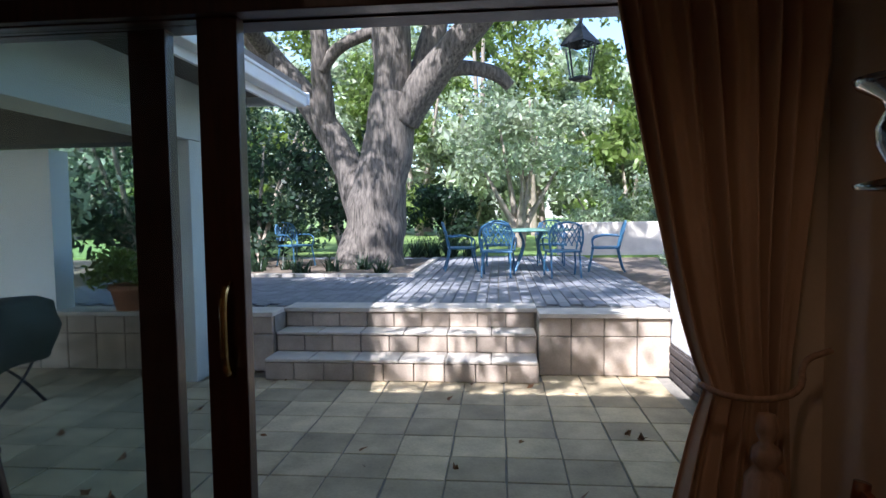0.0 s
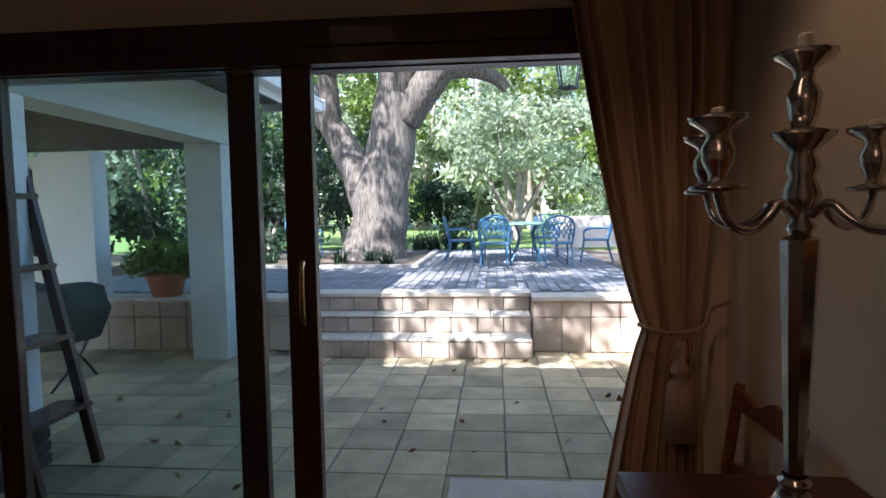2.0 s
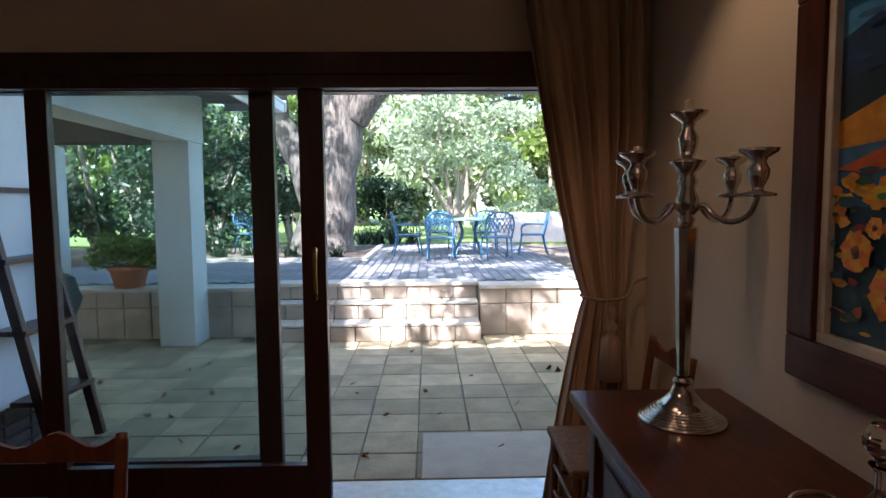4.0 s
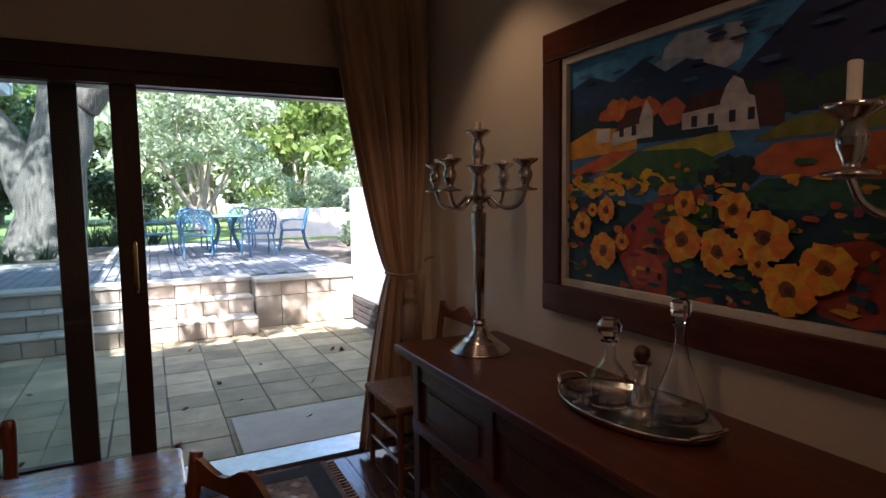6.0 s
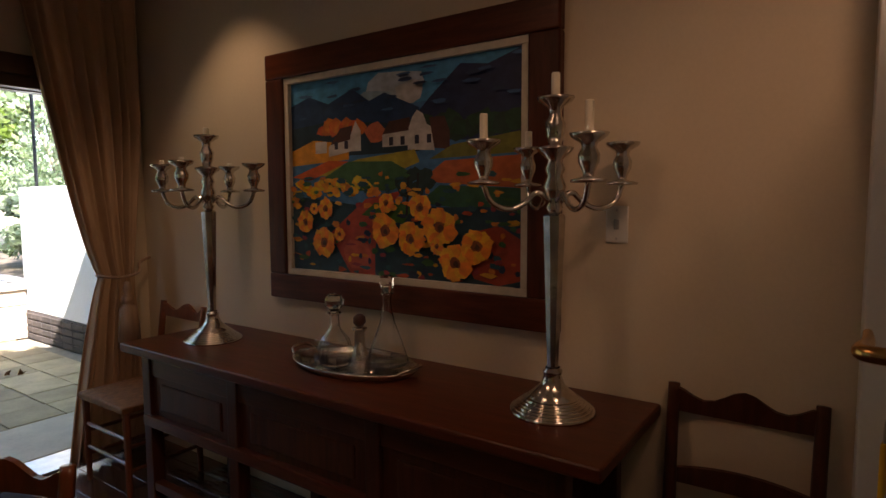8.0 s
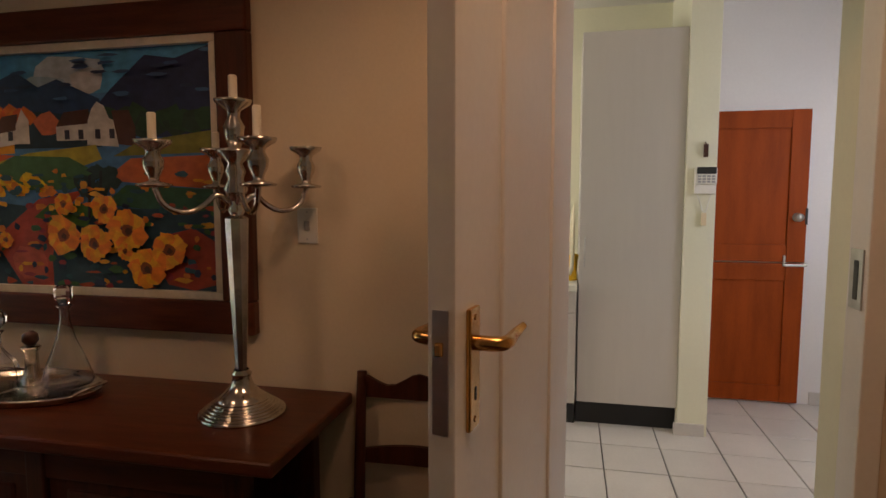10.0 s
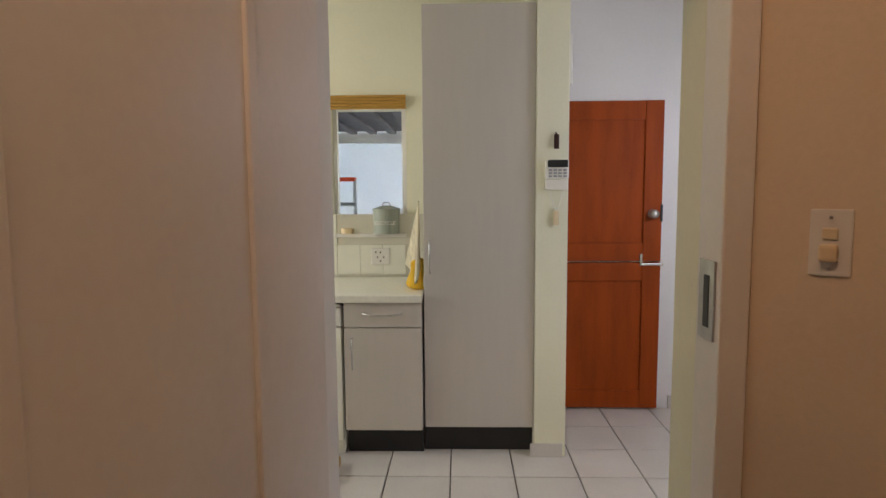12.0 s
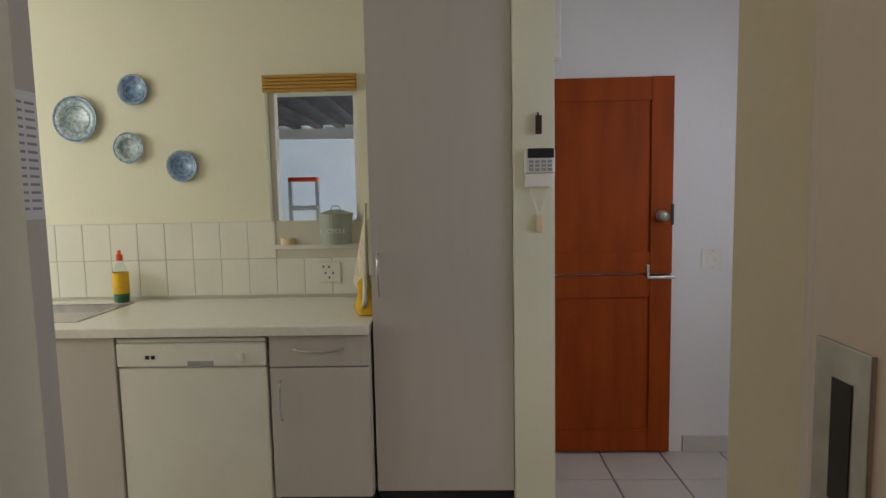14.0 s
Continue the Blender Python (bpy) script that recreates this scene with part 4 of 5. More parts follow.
for x, y, prof, stop, lab in (
    (0.62, -0.31, [(0, 0), (0.06, 0), (0.068, 0.02), (0.066, 0.06), (0.055, 0.095), (0.03, 0.125), (0.019, 0.145), (0.018, 0.185), (0.028, 0.197), (0.02, 0.197)], [(0, 0.19), (0.013, 0.195), (0.018, 0.205), (0.036, 0.225), (0.038, 0.245), (0.026, 0.268), (0, 0.272)], "round cut crystal decanter with faceted stopper"),
    (0.72, -0.49, [(0, 0), (0.075, 0), (0.082, 0.015), (0.06, 0.08), (0.03, 0.16), (0.017, 0.22), (0.015, 0.26), (0.026, 0.275), (0.018, 0.275)], [(0, 0.268), (0.012, 0.272), (0.02, 0.285), (0.028, 0.30), (0.028, 0.335), (0.02, 0.342), (0, 0.342)], "tall clear glass ship decanter with square stopper")):
    d = thing("decanter", (x, y, TZ), lab, "decanter")
    part("body", lathe(prof + [(max(0.0, r - 0.004), max(z, 0.006)) for r, z in prof[::-1]], 14 if x < 0.7 else 28), M_GLASS, d, smooth=x > 0.7)
    part("stopper", lathe(stop, 10), M_GLASS, d)
d = thing("claret_bottle", (0.70, -0.365, TZ), "small dark silver-mounted bottle with round stopper", "bottle")
part("body", lathe([(0, 0), (0.038, 0), (0.04, 0.01), (0.03, 0.03), (0.022, 0.06), (0.02, 0.11), (0.03, 0.125), (0.03, 0.13), (0, 0.13)], 24), M_SILVER, d, smooth=True)
part("stopper", lathe([(0, 0.13), (0.012, 0.132), (0.026, 0.15), (0.024, 0.172), (0.01, 0.184), (0, 0.185)], 20), M_FRAME, d, smooth=True)
for x, y in ((0.53, -0.24), (0.52, -0.34), (0.53, -0.44), (0.60, -0.50), (0.66, -0.20)):
    gl = thing("liqueur_glass", (x, y, TZ), "small cut crystal tumbler on the silver tray", "glass", group="glasses on the tray")
    part("bowl", lathe([(0, 0), (0.022, 0), (0.028, 0.06), (0.0265, 0.06), (0.021, 0.008), (0, 0.008)], 12), M_GLASS, gl)

# curtain with tie-back
cu = thing("curtain", (0, 0, 0), "beige pleated curtain gathered by a tasselled tie-back", "curtain")
b = bmesh.new()
rows = []
for j in range(41):
    z = 0.03 + 2.63 * j / 40
    if z > 1.02:
        k = (z - 1.02) / 1.64
        l, r = 0.55 - 0.30 * min(1, k * 1.15) ** 0.75, 0.74 + 0.07 * min(1, k * 2)
    else:
        k = (1.02 - z) / 1.0
        l, r = 0.55 - 0.19 * k ** 0.8, 0.74 + 0.05 * k
    amp = 0.012 + 0.018 * min(1, abs(z - 1.02) * 1.6)
    row = []
    for i in range(161):
        u = i / 160
        ph = u * 2 * math.pi * 9 + 1.6 * math.sin(u * 9.0) + 0.7 * math.sin(z * 2 + u * 7)
        a = (amp if z < 2.45 else amp * 0.45) * (0.7 + 0.5 * math.sin(u * 17 + 1))
        row.append(b.verts.new((l + (r - l) * u, 1.385 + a * math.sin(ph) + 0.008 * math.sin(u * 31 + z * 3), z)))
    rows.append(row)
for p, q in zip(rows, rows[1:]):
    for i in range(160):
        b.faces.new((p[i], p[i + 1], q[i + 1], q[i]))
cl = part("cloth", b, M_CURT, cu, smooth=True)
sol = cl.modifiers.new("thickness", "SOLIDIFY")
sol.thickness = 0.004
part("rail", box(0.2, 0.82, 1.40, 1.46, 2.66, 2.70, 0.006), M_WHITE, cu)
tie = part("tieback", tube([(0.53, 1.38, 1.03), (0.56, 1.325, 1.02), (0.65, 1.315, 1.01), (0.74, 1.325, 1.03), (0.78, 1.42, 1.08), (0.86, 1.44, 1.1)], 0.008, 8), M_TASSEL, cu, "twisted tan tie-back cord", smooth=True)
part("tassel", lathe([(0, 0.99), (0.018, 0.985), (0.024, 0.95), (0.014, 0.92), (0.03, 0.905), (0.032, 0.88), (0.022, 0.865), (0.045, 0.84), (0.058, 0.66), (0.05, 0.655), (0, 0.66)], 20, (0.65, 1.30, 0)), M_TASSEL, tie, smooth=True)


def dining_chair(place, rz, wood, label, tall=1.0):
    t = thing("dining_chair", place, label, "chair", rz, "ladder-back dining chairs")
    for s in (-1, 1):
        part("leg", tube([(s * 0.2, -0.18, 0), (s * 0.2, -0.18, 0.44)], [0.014, 0.018], 8), wood, t)
        part("back_post", tube([(s * 0.185, 0.2, 0), (s * 0.185, 0.19, 0.44), (s * 0.19, 0.25, 0.87)], [0.014, 0.02, 0.017], 8), wood, t, smooth=True)
        for z in (0.14, 0.26):
            part("stretcher", tube([(s * 0.195, -0.18, z), (s * 0.186, 0.195, z)], 0.01, 6), wood, t)
    for z in (0.18, 0.3):
        part("stretcher", tube([(-0.2, -0.18, z), (0.2, -0.18, z)], 0.01, 6), wood, t)
    part("seat", box(-0.225, 0.225, -0.21, 0.205, 0.43, 0.465, 0.014, seg=3), M_RUSH, t)
    for z, h in ((0.79, 0.075), (0.58, 0.04)):
        q = bmesh.new()
        vs = []
        for i in range(15):
            u = -1 + 2 * i / 14
            yy = 0.245 - 0.12 * (0.87 - z) + 0.03 * (1 - u * u)
            top = z + h * (0.72 + 0.28 * math.cos(u * 6.0)) if z > 0.7 else z + h + 0.012 * (1 - u * u)
            vs.append([q.verts.new((0.19 * u, yy + dy, zz)) for dy, zz in ((0, z - 0.012 * (1 - u * u)), (0, top), (0.016, top), (0.016, z - 0.012 * (1 - u * u)))])
        for a, c in zip(vs, vs[1:]):
            for k in range(4):
                q.faces.new((a[k], a[(k + 1) % 4], c[(k + 1) % 4], c[k]))
        q.faces.new(vs[0]), q.faces.new(vs[-1][::-1])
        bmesh.ops.recalc_face_normals(q, faces=q.faces[:])
        part("back_rail", q, wood, t)
    t.scale = (1, 1, tall)
    return t


dining_chair((0.56, 1.03, 0), 270, M_CHAIR, "reddish wooden chair with shaped rails beside the sideboard")
dining_chair((0.60, -1.70, 0), 270, M_WOODV, "dark wooden ladder-back chair against the wall by the door")
dining_chair((-0.70, -0.405, 0), 295, M_CHAIR, "reddish wooden dining chair pushed in at the table", 0.94)
dining_chair((-1.2, 0.06, 0), 0, M_CHAIR, "reddish wooden dining chair at the table end by the glass door", 0.96)
tb2 = thing("dining_table", (-1.5, -0.70, 0), "polished red-brown wooden dining table", "table")
part("tabletop", box(-0.92, 0.92, -0.80, 0.80, 0.715, 0.75, 0.012, seg=3), M_TABLE, tb2)
part("apron", box(-0.8, 0.8, -0.70, 0.70, 0.63, 0.715, 0.004), M_WOOD, tb2)
for sx in (-1, 1):
    for sy in (-1, 1):
        part("leg", box(sx * 0.79 - 0.04, sx * 0.79 + 0.04, sy * 0.68 - 0.04, sy * 0.68 + 0.04, 0, 0.63, 0.008), M_WOODV, tb2)
# rug with woven motifs and a fringe
rg = thing("rug", (0, 0, 0), "worn red patterned rug with dark border and fringe", "rug")
part("pile", box(-1.9, 0.16, -0.9, 1.41, 0.001, 0.012, 0.003), M_RUG, rg)
part("border", box(0.03, 0.13, -0.9, 1.41, 0.012, 0.014, bm=box(-1.9, 0.03, 1.27, 1.38, 0.012, 0.014)), M_RUGD, rg)
b = None
for i in range(26):
    for j in range(9):
        if (i + j) % 2:
            q = box(-0.022, 0.022, -0.022, 0.022, -0.001, 0.001)
            q.transform(pose(-0.6 + 0.07 * j, -0.5 + 0.068 * i, 0.0135, 0, 0, 45))
            b = merge(b, q)
part("motif", b, M_RUGL, rg)
b = None
for i in range(70):
    y = -0.88 + i * 0.0328
    b = box(0.155, 0.21, y, y + 0.012, 0.001, 0.006, bm=b)
part("fringe", b, M_RUGL, rg)


def plate_switch(name, place, rz, w, h, label, toggles=1, knob=False):
    t = thing(name, place, label, "light switch", rz)
    part("plate", box(-w / 2, w / 2, -0.006, 0.002, -h / 2, h / 2, 0.004), M_PLAST, t)
    for k in range(toggles):
        x = (k - (toggles - 1) / 2) * 0.04
        if knob:
            part("dimmer_knob", box(-0.014, 0.014, -0.024, -0.006, -0.032, -0.002, 0.006), M_IVORY, t, "yellowed dimmer knob")
            part("toggle", box(-0.012, 0.012, -0.012, -0.006, 0.006, 0.026, 0.003), M_IVORY, t)
        else:
            part("toggle", box(x - 0.009, x + 0.009, -0.011, -0.006, -0.016, 0.016, 0.003), M_GREYP if w < 0.08 else M_PLAST, t)
    for z in (-h * 0.38, h * 0.38):
        part("screw", box(-0.003, 0.003, -0.008, -0.006, z - 0.003, z + 0.003, 0.001), M_STEEL, t)
    return t


plate_switch("light_switch", (WX, -1.318, 1.343), -90, 0.072, 0.118, "white plastic light switch plate on the cream wall")
plate_switch("dimmer_switch", (0.684, -3.067, 1.345), 225, 0.066, 0.118, "white plate with yellowed dimmer knob and toggle", knob=True)

# kitchen doorway: frame, leaf with lever and lock
df = thing("door_kitchen", (0, 0, 0), "white painted panelled door standing open into the dining room", "door", kind="structure")
part("frame", box(0.70, 0.873, -2.15, -1.96, 0, 2.15, 0.006), M_WHITE, df)
part("frame", box(0.765, 0.873, -2.972, -2.915, 0, 2.09, 0.005), M_WHITE, df)
part("stop", box(0.875, 0.90, -2.971, -2.925, 0, 2.09, 0.004), M_WHITE, df)
part("frame", box(0.70, 0.873, -2.914, -2.151, 2.06, 2.15, 0.005), M_WHITE, df)
part("reveal", box(0.876, 1.115, -2.012, -2.001, 0, 2.098), M_KWALL, df)
part("reveal", box(0.902, 1.115, -2.971, -2.957, 0, 2.098), M_KWALL, df)
sp2 = part("strike_plate", box(0.785, 0.855, -2.9155, -2.9105, 1.14, 1.30, 0.001), M_STEEL, df, "worn steel strike plate")
part("slot", box(0.805, 0.83, -2.9110, -2.9095, 1.165, 1.27), M_BLACK, sp2)
LW = 0.85
leaf = part("leaf", box(0, LW, -0.042, 0.0, 0.008, 2.04, 0.003), M_WHITE, df)
leaf.matrix_basis = pose(0.70, -2.167, 0, 0, 0, 180 - 10.3)
for x0 in (0.225, 0.615):
    part("moulding", box(x0, x0 + 0.026, -0.002, 0.007, 0.12, 1.92, 0.004, seg=3), M_WHITE, leaf)
    part("moulding", box(x0, x0 + 0.026, -0.049, -0.040, 0.12, 1.92, 0.004, seg=3), M_WHITE, leaf)
for z0 in (0.12, 1.895):
    part("moulding", box(0.251, 0.615, -0.002, 0.007, z0, z0 + 0.026, 0.004, seg=3), M_WHITE, leaf)
part("lock_plate", box(LW - 0.0005, LW + 0.0025, -0.034, -0.010, 1.10, 1.28, 0.0005), M_STEEL, leaf)
part("latch", box(LW + 0.002, LW + 0.012, -0.028, -0.016, 1.215, 1.235, 0.003), M_BRASS, leaf, "brass spring latch")
for yy, s in ((0.0, 1), (-0.042, -1)):
    hp = part("handle_plate", box(LW - 0.085, LW - 0.042, yy, yy + s * 0.008, 1.09, 1.275, 0.003), M_BRASS, leaf, "aged brass lever handle plate")
    for z0 in (1.105, 1.26):
        part("screw", tube([(LW - 0.064, yy, z0), (LW - 0.064, yy + s * 0.0095, z0)], 0.005, 8), M_BRASS, hp)
    part("keyhole", box(LW - 0.067, LW - 0.061, yy + s * 0.0075, yy + s * 0.009, 1.135, 1.155), M_BLACK, hp)
    part("lever", tube([(LW - 0.064, yy, 1.222), (LW - 0.064, yy + s * 0.045, 1.222), (LW - 0.085, yy + s * 0.052, 1.222), (LW - 0.125, yy + s * 0.048, 1.223), (LW - 0.16, yy + s * 0.055, 1.232)], [0.012, 0.011, 0.011, 0.009, 0.006], 12), M_BRASS, leaf, smooth=True)
kt2 = part("key_tag", box(LW - 0.078, LW - 0.046, -0.062, -0.056, 1.04, 1.115, 0.003), M_YELLOW, leaf, "yellow key tag")
part("key_ring", tube([(LW - 0.062 + 0.016 * math.cos(k * 0.7), -0.058, 1.128 + 0.016 * math.sin(k * 0.7)) for k in range(10)], 0.0015, 6), M_STEEL, leaf)
part("paper_tag", box(LW - 0.075, LW - 0.052, -0.060, -0.057, 0.975, 1.035, 0.002), M_PAPER, leaf, "small white key tag")

# ---- kitchen ----
KX = 3.335
ORIGIN[:] = [0.07, 0.0]
structure("floor_kitchen", box(WX - 0.07, 3.7, -4.6, 1.3, -0.12, -0.012), M_GROUT, "pale square kitchen floor tiles with grey joints", "floor")
kf = bpy.data.objects["floor_kitchen"]
b = box(-0.160, 0.160, -0.160, 0.160, -0.011, 0.0, 0.0025, seg=1)
me = bpy.data.meshes.new("tile")
b.to_mesh(me), b.free(), me.materials.append(M_KTILE)
for i in range(8):
    for j in range(13):
        o = new("tile", me)
        o.parent, o.location = kf, (3.58 - 0.327 * i - 0.007, -0.24 - 0.327 * j, 0)
bm = box(KX, KX + 0.22, -1.595, 1.3, 0, 2.75)
box(KX, KX + 0.22, -2.08, -1.595, 0, 1.184, bm=bm), box(KX, KX + 0.22, -2.08, -1.595, 1.99, 2.75, bm=bm), box(KX, KX + 0.22, -2.93, -2.08, 0, 2.75, bm=bm)
structure("wall_kitchen_east", bm, M_KWALL, "pale yellow kitchen wall with a small window", "wall")
ORIGIN[:] = [0.07, -0.02]
structure("wall_pier", box(2.664, KX, -2.968, -2.80, 0, 2.75, 0.004), M_KWALL, "white painted wall pier beside the tall cupboard", "wall")
ORIGIN[:] = [0.07, 0.0]
structure("wall_passage_east", box(3.40, 3.62, -4.6, -2.94, 0, 2.75), M_LILAC, "white passage wall with the back door", "wall")
structure("wall_passage_south", box(1.12, 3.40, -4.6, -4.42, 0, 2.75), M_LILAC, "white passage side wall", "wall")
structure("wall_kitchen_west", box(0.92, 1.04, -4.6, -3.598, 0, 2.75), M_KWALL, "pale kitchen wall beside the doorway", "wall")
structure("wall_kitchen_north", box(1.045, 3.55, 1.3, 1.48, 0, 2.75), M_KWALL, "pale kitchen end wall", "wall")
structure("baseboard", box(3.385, 3.40, -4.42, -3.80, 0, 0.09, 0.003, bm=box(2.652, 2.664, -2.972, -2.797, 0, 0.075, 0.003)), M_KTILE, "pale tiled skirting", "skirting")
# splashback tiles
bk = structure("splashback", box(KX - 0.006, KX, -2.19, 0.6, 0.884, 1.31), M_SGROUT, "white square splashback tiles", "tiles")
for z0, z1, zz in ((0.917, 1.112, 0), (1.114, 1.309, 1)):
    b = box(KX - 0.012, KX - 0.004, -0.0735, 0.0735, z0, z1, 0.002, seg=1)
    me = bpy.data.meshes.new("tile")
    b.to_mesh(me), b.free(), me.materials.append(M_STILE)
    for k in range(18):
        y = -0.658 - 0.1485 * (k - 8)
        if y < -2.12 or (zz and -2.16 < y < -1.56):
            continue
        o = new("tile", me)
        o.parent, o.location = bk, (0, y, 0)
# window with frame, blind rail, courtyard
ORIGIN[:] = [0.07, 0.02]
wi = thing("window_kitchen", (0, 0, 0), "small white kitchen window open to the courtyard", "window", kind="structure")
for y0, y1 in ((-1.645, -1.615), (-2.095, -2.065)):
    part("window_frame", box(KX + 0.06, KX + 0.11, y0, y1, 1.184, 1.99, 0.004), M_WHITE, wi)
part("window_frame", box(KX + 0.06, KX + 0.11, -2.065, -1.645, 1.184, 1.205, 0.004), M_WHITE, wi)
part("window_sill", box(KX - 0.015, KX + 0.06, -2.098, -1.617, 1.16, 1.184, 0.004), M_WHITE, wi)
bl = thing("window_blind", (0, 0, 0), "rolled ochre wooden slat blind above the window", "blind")
for k in range(5):
    part("slat", box(KX - 0.035, KX - 0.004, -2.10, -1.615, 1.974 + k * 0.0175, 1.989 + k * 0.0175, 0.003), M_OCHRE, bl)
structure("courtyard_wall", box(6.6, 6.8, -7, 3, 0, 2.35), M_GWALL, "white courtyard wall seen through the window", "wall")
structure("courtyard_paving", box(3.62, 6.6, -7, 3, -0.15, -0.02), M_CORR, "grey courtyard paving", "paving")
# the higher sheet is out of view, added to keep sun off the wall
cr = structure("courtyard_roof", box(3.56, 5.6, -5, 2, 2.08, 2.12, bm=box(5.5, 7.2, -7, 3, 2.7, 2.74)), M_CORR, "dark corrugated courtyard roof with an added unseen shading sheet", "roof")
for k in range(24):
    part("rib", box(3.56, 5.6, -4.0 + 0.2 * k, -3.92 + 0.2 * k, 2.05, 2.08, 0.01), M_CORR, cr)
part("fascia", box(5.6, 5.64, -5, 2, 1.96, 2.06), M_GUTTER, cr)
la = thing("step_ladder", (5.0, -1.36, -0.02), "aluminium step ladder with orange-red steps", "ladder")
for s in (-1, 1):
    part("rail", box(-0.02, 0.02, s * 0.11 - 0.015, s * 0.11 + 0.015, 0, 1.6, 0.004), M_ALU, la)
for k in range(7):
    part("tread", box(-0.05, 0.06, -0.115, 0.115, 0.20 + 0.23 * k, 0.235 + 0.23 * k, 0.005), M_RED if k in (4, 6) else M_ALU, la)
# units
ORIGIN[:] = [0.07, -0.030]
tc2 = thing("tall_cupboard", (0, 0, 0), "tall pale laminate kitchen cupboard with a slim handle", "cupboard")
part("carcass", box(2.71, KX, -2.795, -2.192, 0.15, 2.42, 0.002), M_LAM, tc2)
dd = part("door", box(2.688, 2.708, -2.787, -2.194, 0.154, 2.415, 0.003), M_LAM, tc2)
part("handle", tube([(2.688, -2.225, 1.19), (2.665, -2.225, 1.17), (2.66, -2.225, 1.10), (2.665, -2.225, 1.03), (2.688, -2.225, 1.01)], 0.005, 8), M_STEEL, dd, "slim satin handle", smooth=True)
part("plinth", box(2.75, 2.77, -2.795, -2.19, 0, 0.15), M_BLACK, tc2, "black kick plinth")
ORIGIN[:] = [0.07, -0.026]
bc = thing("base_cabinet", (0, 0, 0), "pale laminate base cabinet with drawer and door", "cabinet")
part("carcass", box(2.66, KX, -2.186, -1.765, 0.15, 0.862), M_LAM, bc)
dw = part("drawer", box(2.64, 2.658, -2.184, -1.767, 0.726, 0.858, 0.003), M_LAM, bc)
part("handle", tube([(2.64, -1.87, 0.80), (2.618, -1.90, 0.795), (2.612, -1.975, 0.793), (2.618, -2.05, 0.795), (2.64, -2.08, 0.80)], 0.005, 8), M_STEEL, dw, smooth=True)
dd = part("door", box(2.64, 2.658, -2.184, -1.767, 0.154, 0.72, 0.003), M_LAM, bc)
part("handle", tube([(2.64, -1.81, 0.665), (2.618, -1.81, 0.65), (2.612, -1.81, 0.58), (2.618, -1.81, 0.51), (2.64, -1.81, 0.495)], 0.005, 8), M_STEEL, dd, smooth=True)
part("plinth", box(2.72, 2.74, -2.186, -1.765, 0, 0.15), M_BLACK, bc, "black kick plinth")
di = thing("dishwasher", (0, 0, 0), "white freestanding dishwasher under the worktop", "dishwasher")
part("body", box(2.68, 3.28, -1.755, -1.115, 0.02, 0.832, 0.004), M_APPL, di)
part("door", box(2.645, 2.678, -1.752, -1.117, 0.09, 0.725, 0.008, seg=3), M_APPL, di)
cp = part("control_panel", box(2.635, 2.678, -1.752, -1.117, 0.73, 0.832, 0.01, seg=3), M_APPL, di)
part("lid_edge", box(2.645, 2.678, -1.75, -1.119, 0.834, 0.85, 0.003), M_APPL, di)
part("grip", box(2.632, 2.637, -1.53, -1.42, 0.735, 0.755, 0.002), M_GREYP, cp)
for y in (-1.25, -1.275):
    part("button", box(2.631, 2.636, y - 0.008, y + 0.008, 0.765, 0.781, 0.003), M_BLACK, cp)
part("dial", box(2.622, 2.636, -1.66, -1.625, 0.755, 0.79, 0.006, seg=3), M_APPL, cp)
part("foot_panel", box(2.69, 2.70, -1.75, -1.12, 0.0, 0.085), M_APPL, di)
lc = thing("base_cabinet", (0, 0, 0), "pale laminate sink cabinet under the worktop", "cabinet")
part("carcass", box(2.66, KX, -1.11, 0.6, 0.12, 0.862), M_LAM, lc)
part("door", box(2.64, 2.658, -1.108, -0.6, 0.124, 0.858, 0.003), M_LAM, lc)
part("plinth", box(2.72, 2.74, -1.11, 0.6, 0, 0.12), M_LAM, lc)
wt = thing("worktop", (0, 0, 0), "white laminate kitchen worktop with rounded front edge", "worktop")
for x0, x1, y0, y1 in ((2.625, KX - 0.012, -2.19, -0.86), (2.625, 2.76, -0.86, 0.6), (3.2, KX - 0.012, -0.86, 0.6)):
    part("slab", box(x0, x1, y0, y1, 0.866, 0.902, 0.006, seg=3), M_TOP, wt)
part("front_edge", box(2.619, 2.626, -2.19, 0.6, 0.862, 0.900, 0.003), M_TOP, wt, "pale rounded front edge strip")
sk = thing("steel_sink", (0, 0, 0), "stainless steel sink bowl set in the worktop", "sink")
part("rim", box(2.75, 3.21, -0.88, -0.86, 0.898, 0.907, 0.002, bm=box(2.75, 2.77, -0.86, -0.3, 0.898, 0.907, 0.002, bm=box(3.19, 3.21, -0.86, -0.3, 0.898, 0.907, 0.002))), M_STEEL, sk)
part("bowl", box(2.76, 3.2, -0.86, -0.3, 0.72, 0.725, bm=box(2.762, 2.768, -0.86, -0.3, 0.72, 0.903, bm=box(3.19, 3.196, -0.86, -0.3, 0.72, 0.903, bm=box(2.765, 3.195, -0.864, -0.858, 0.72, 0.903)))), M_STEEL, sk)
bo = thing("dish_soap_bottle", (3.24, -0.80, 0.902), "clear dish soap bottle with yellow label and red cap", "bottle")
part("body", lathe([(0, 0), (0.036, 0), (0.04, 0.01), (0.038, 0.15), (0.03, 0.18), (0.014, 0.215), (0.014, 0.225), (0, 0.225)], 24), M_PANE, bo, smooth=True)
part("liquid", lathe([(0, 0.004), (0.036, 0.006), (0.036, 0.06), (0, 0.06)], 20), M_DGREEN, bo)
part("label", lathe([(0.0395, 0.05), (0.0388, 0.16)], 24), M_YELLOW, bo)
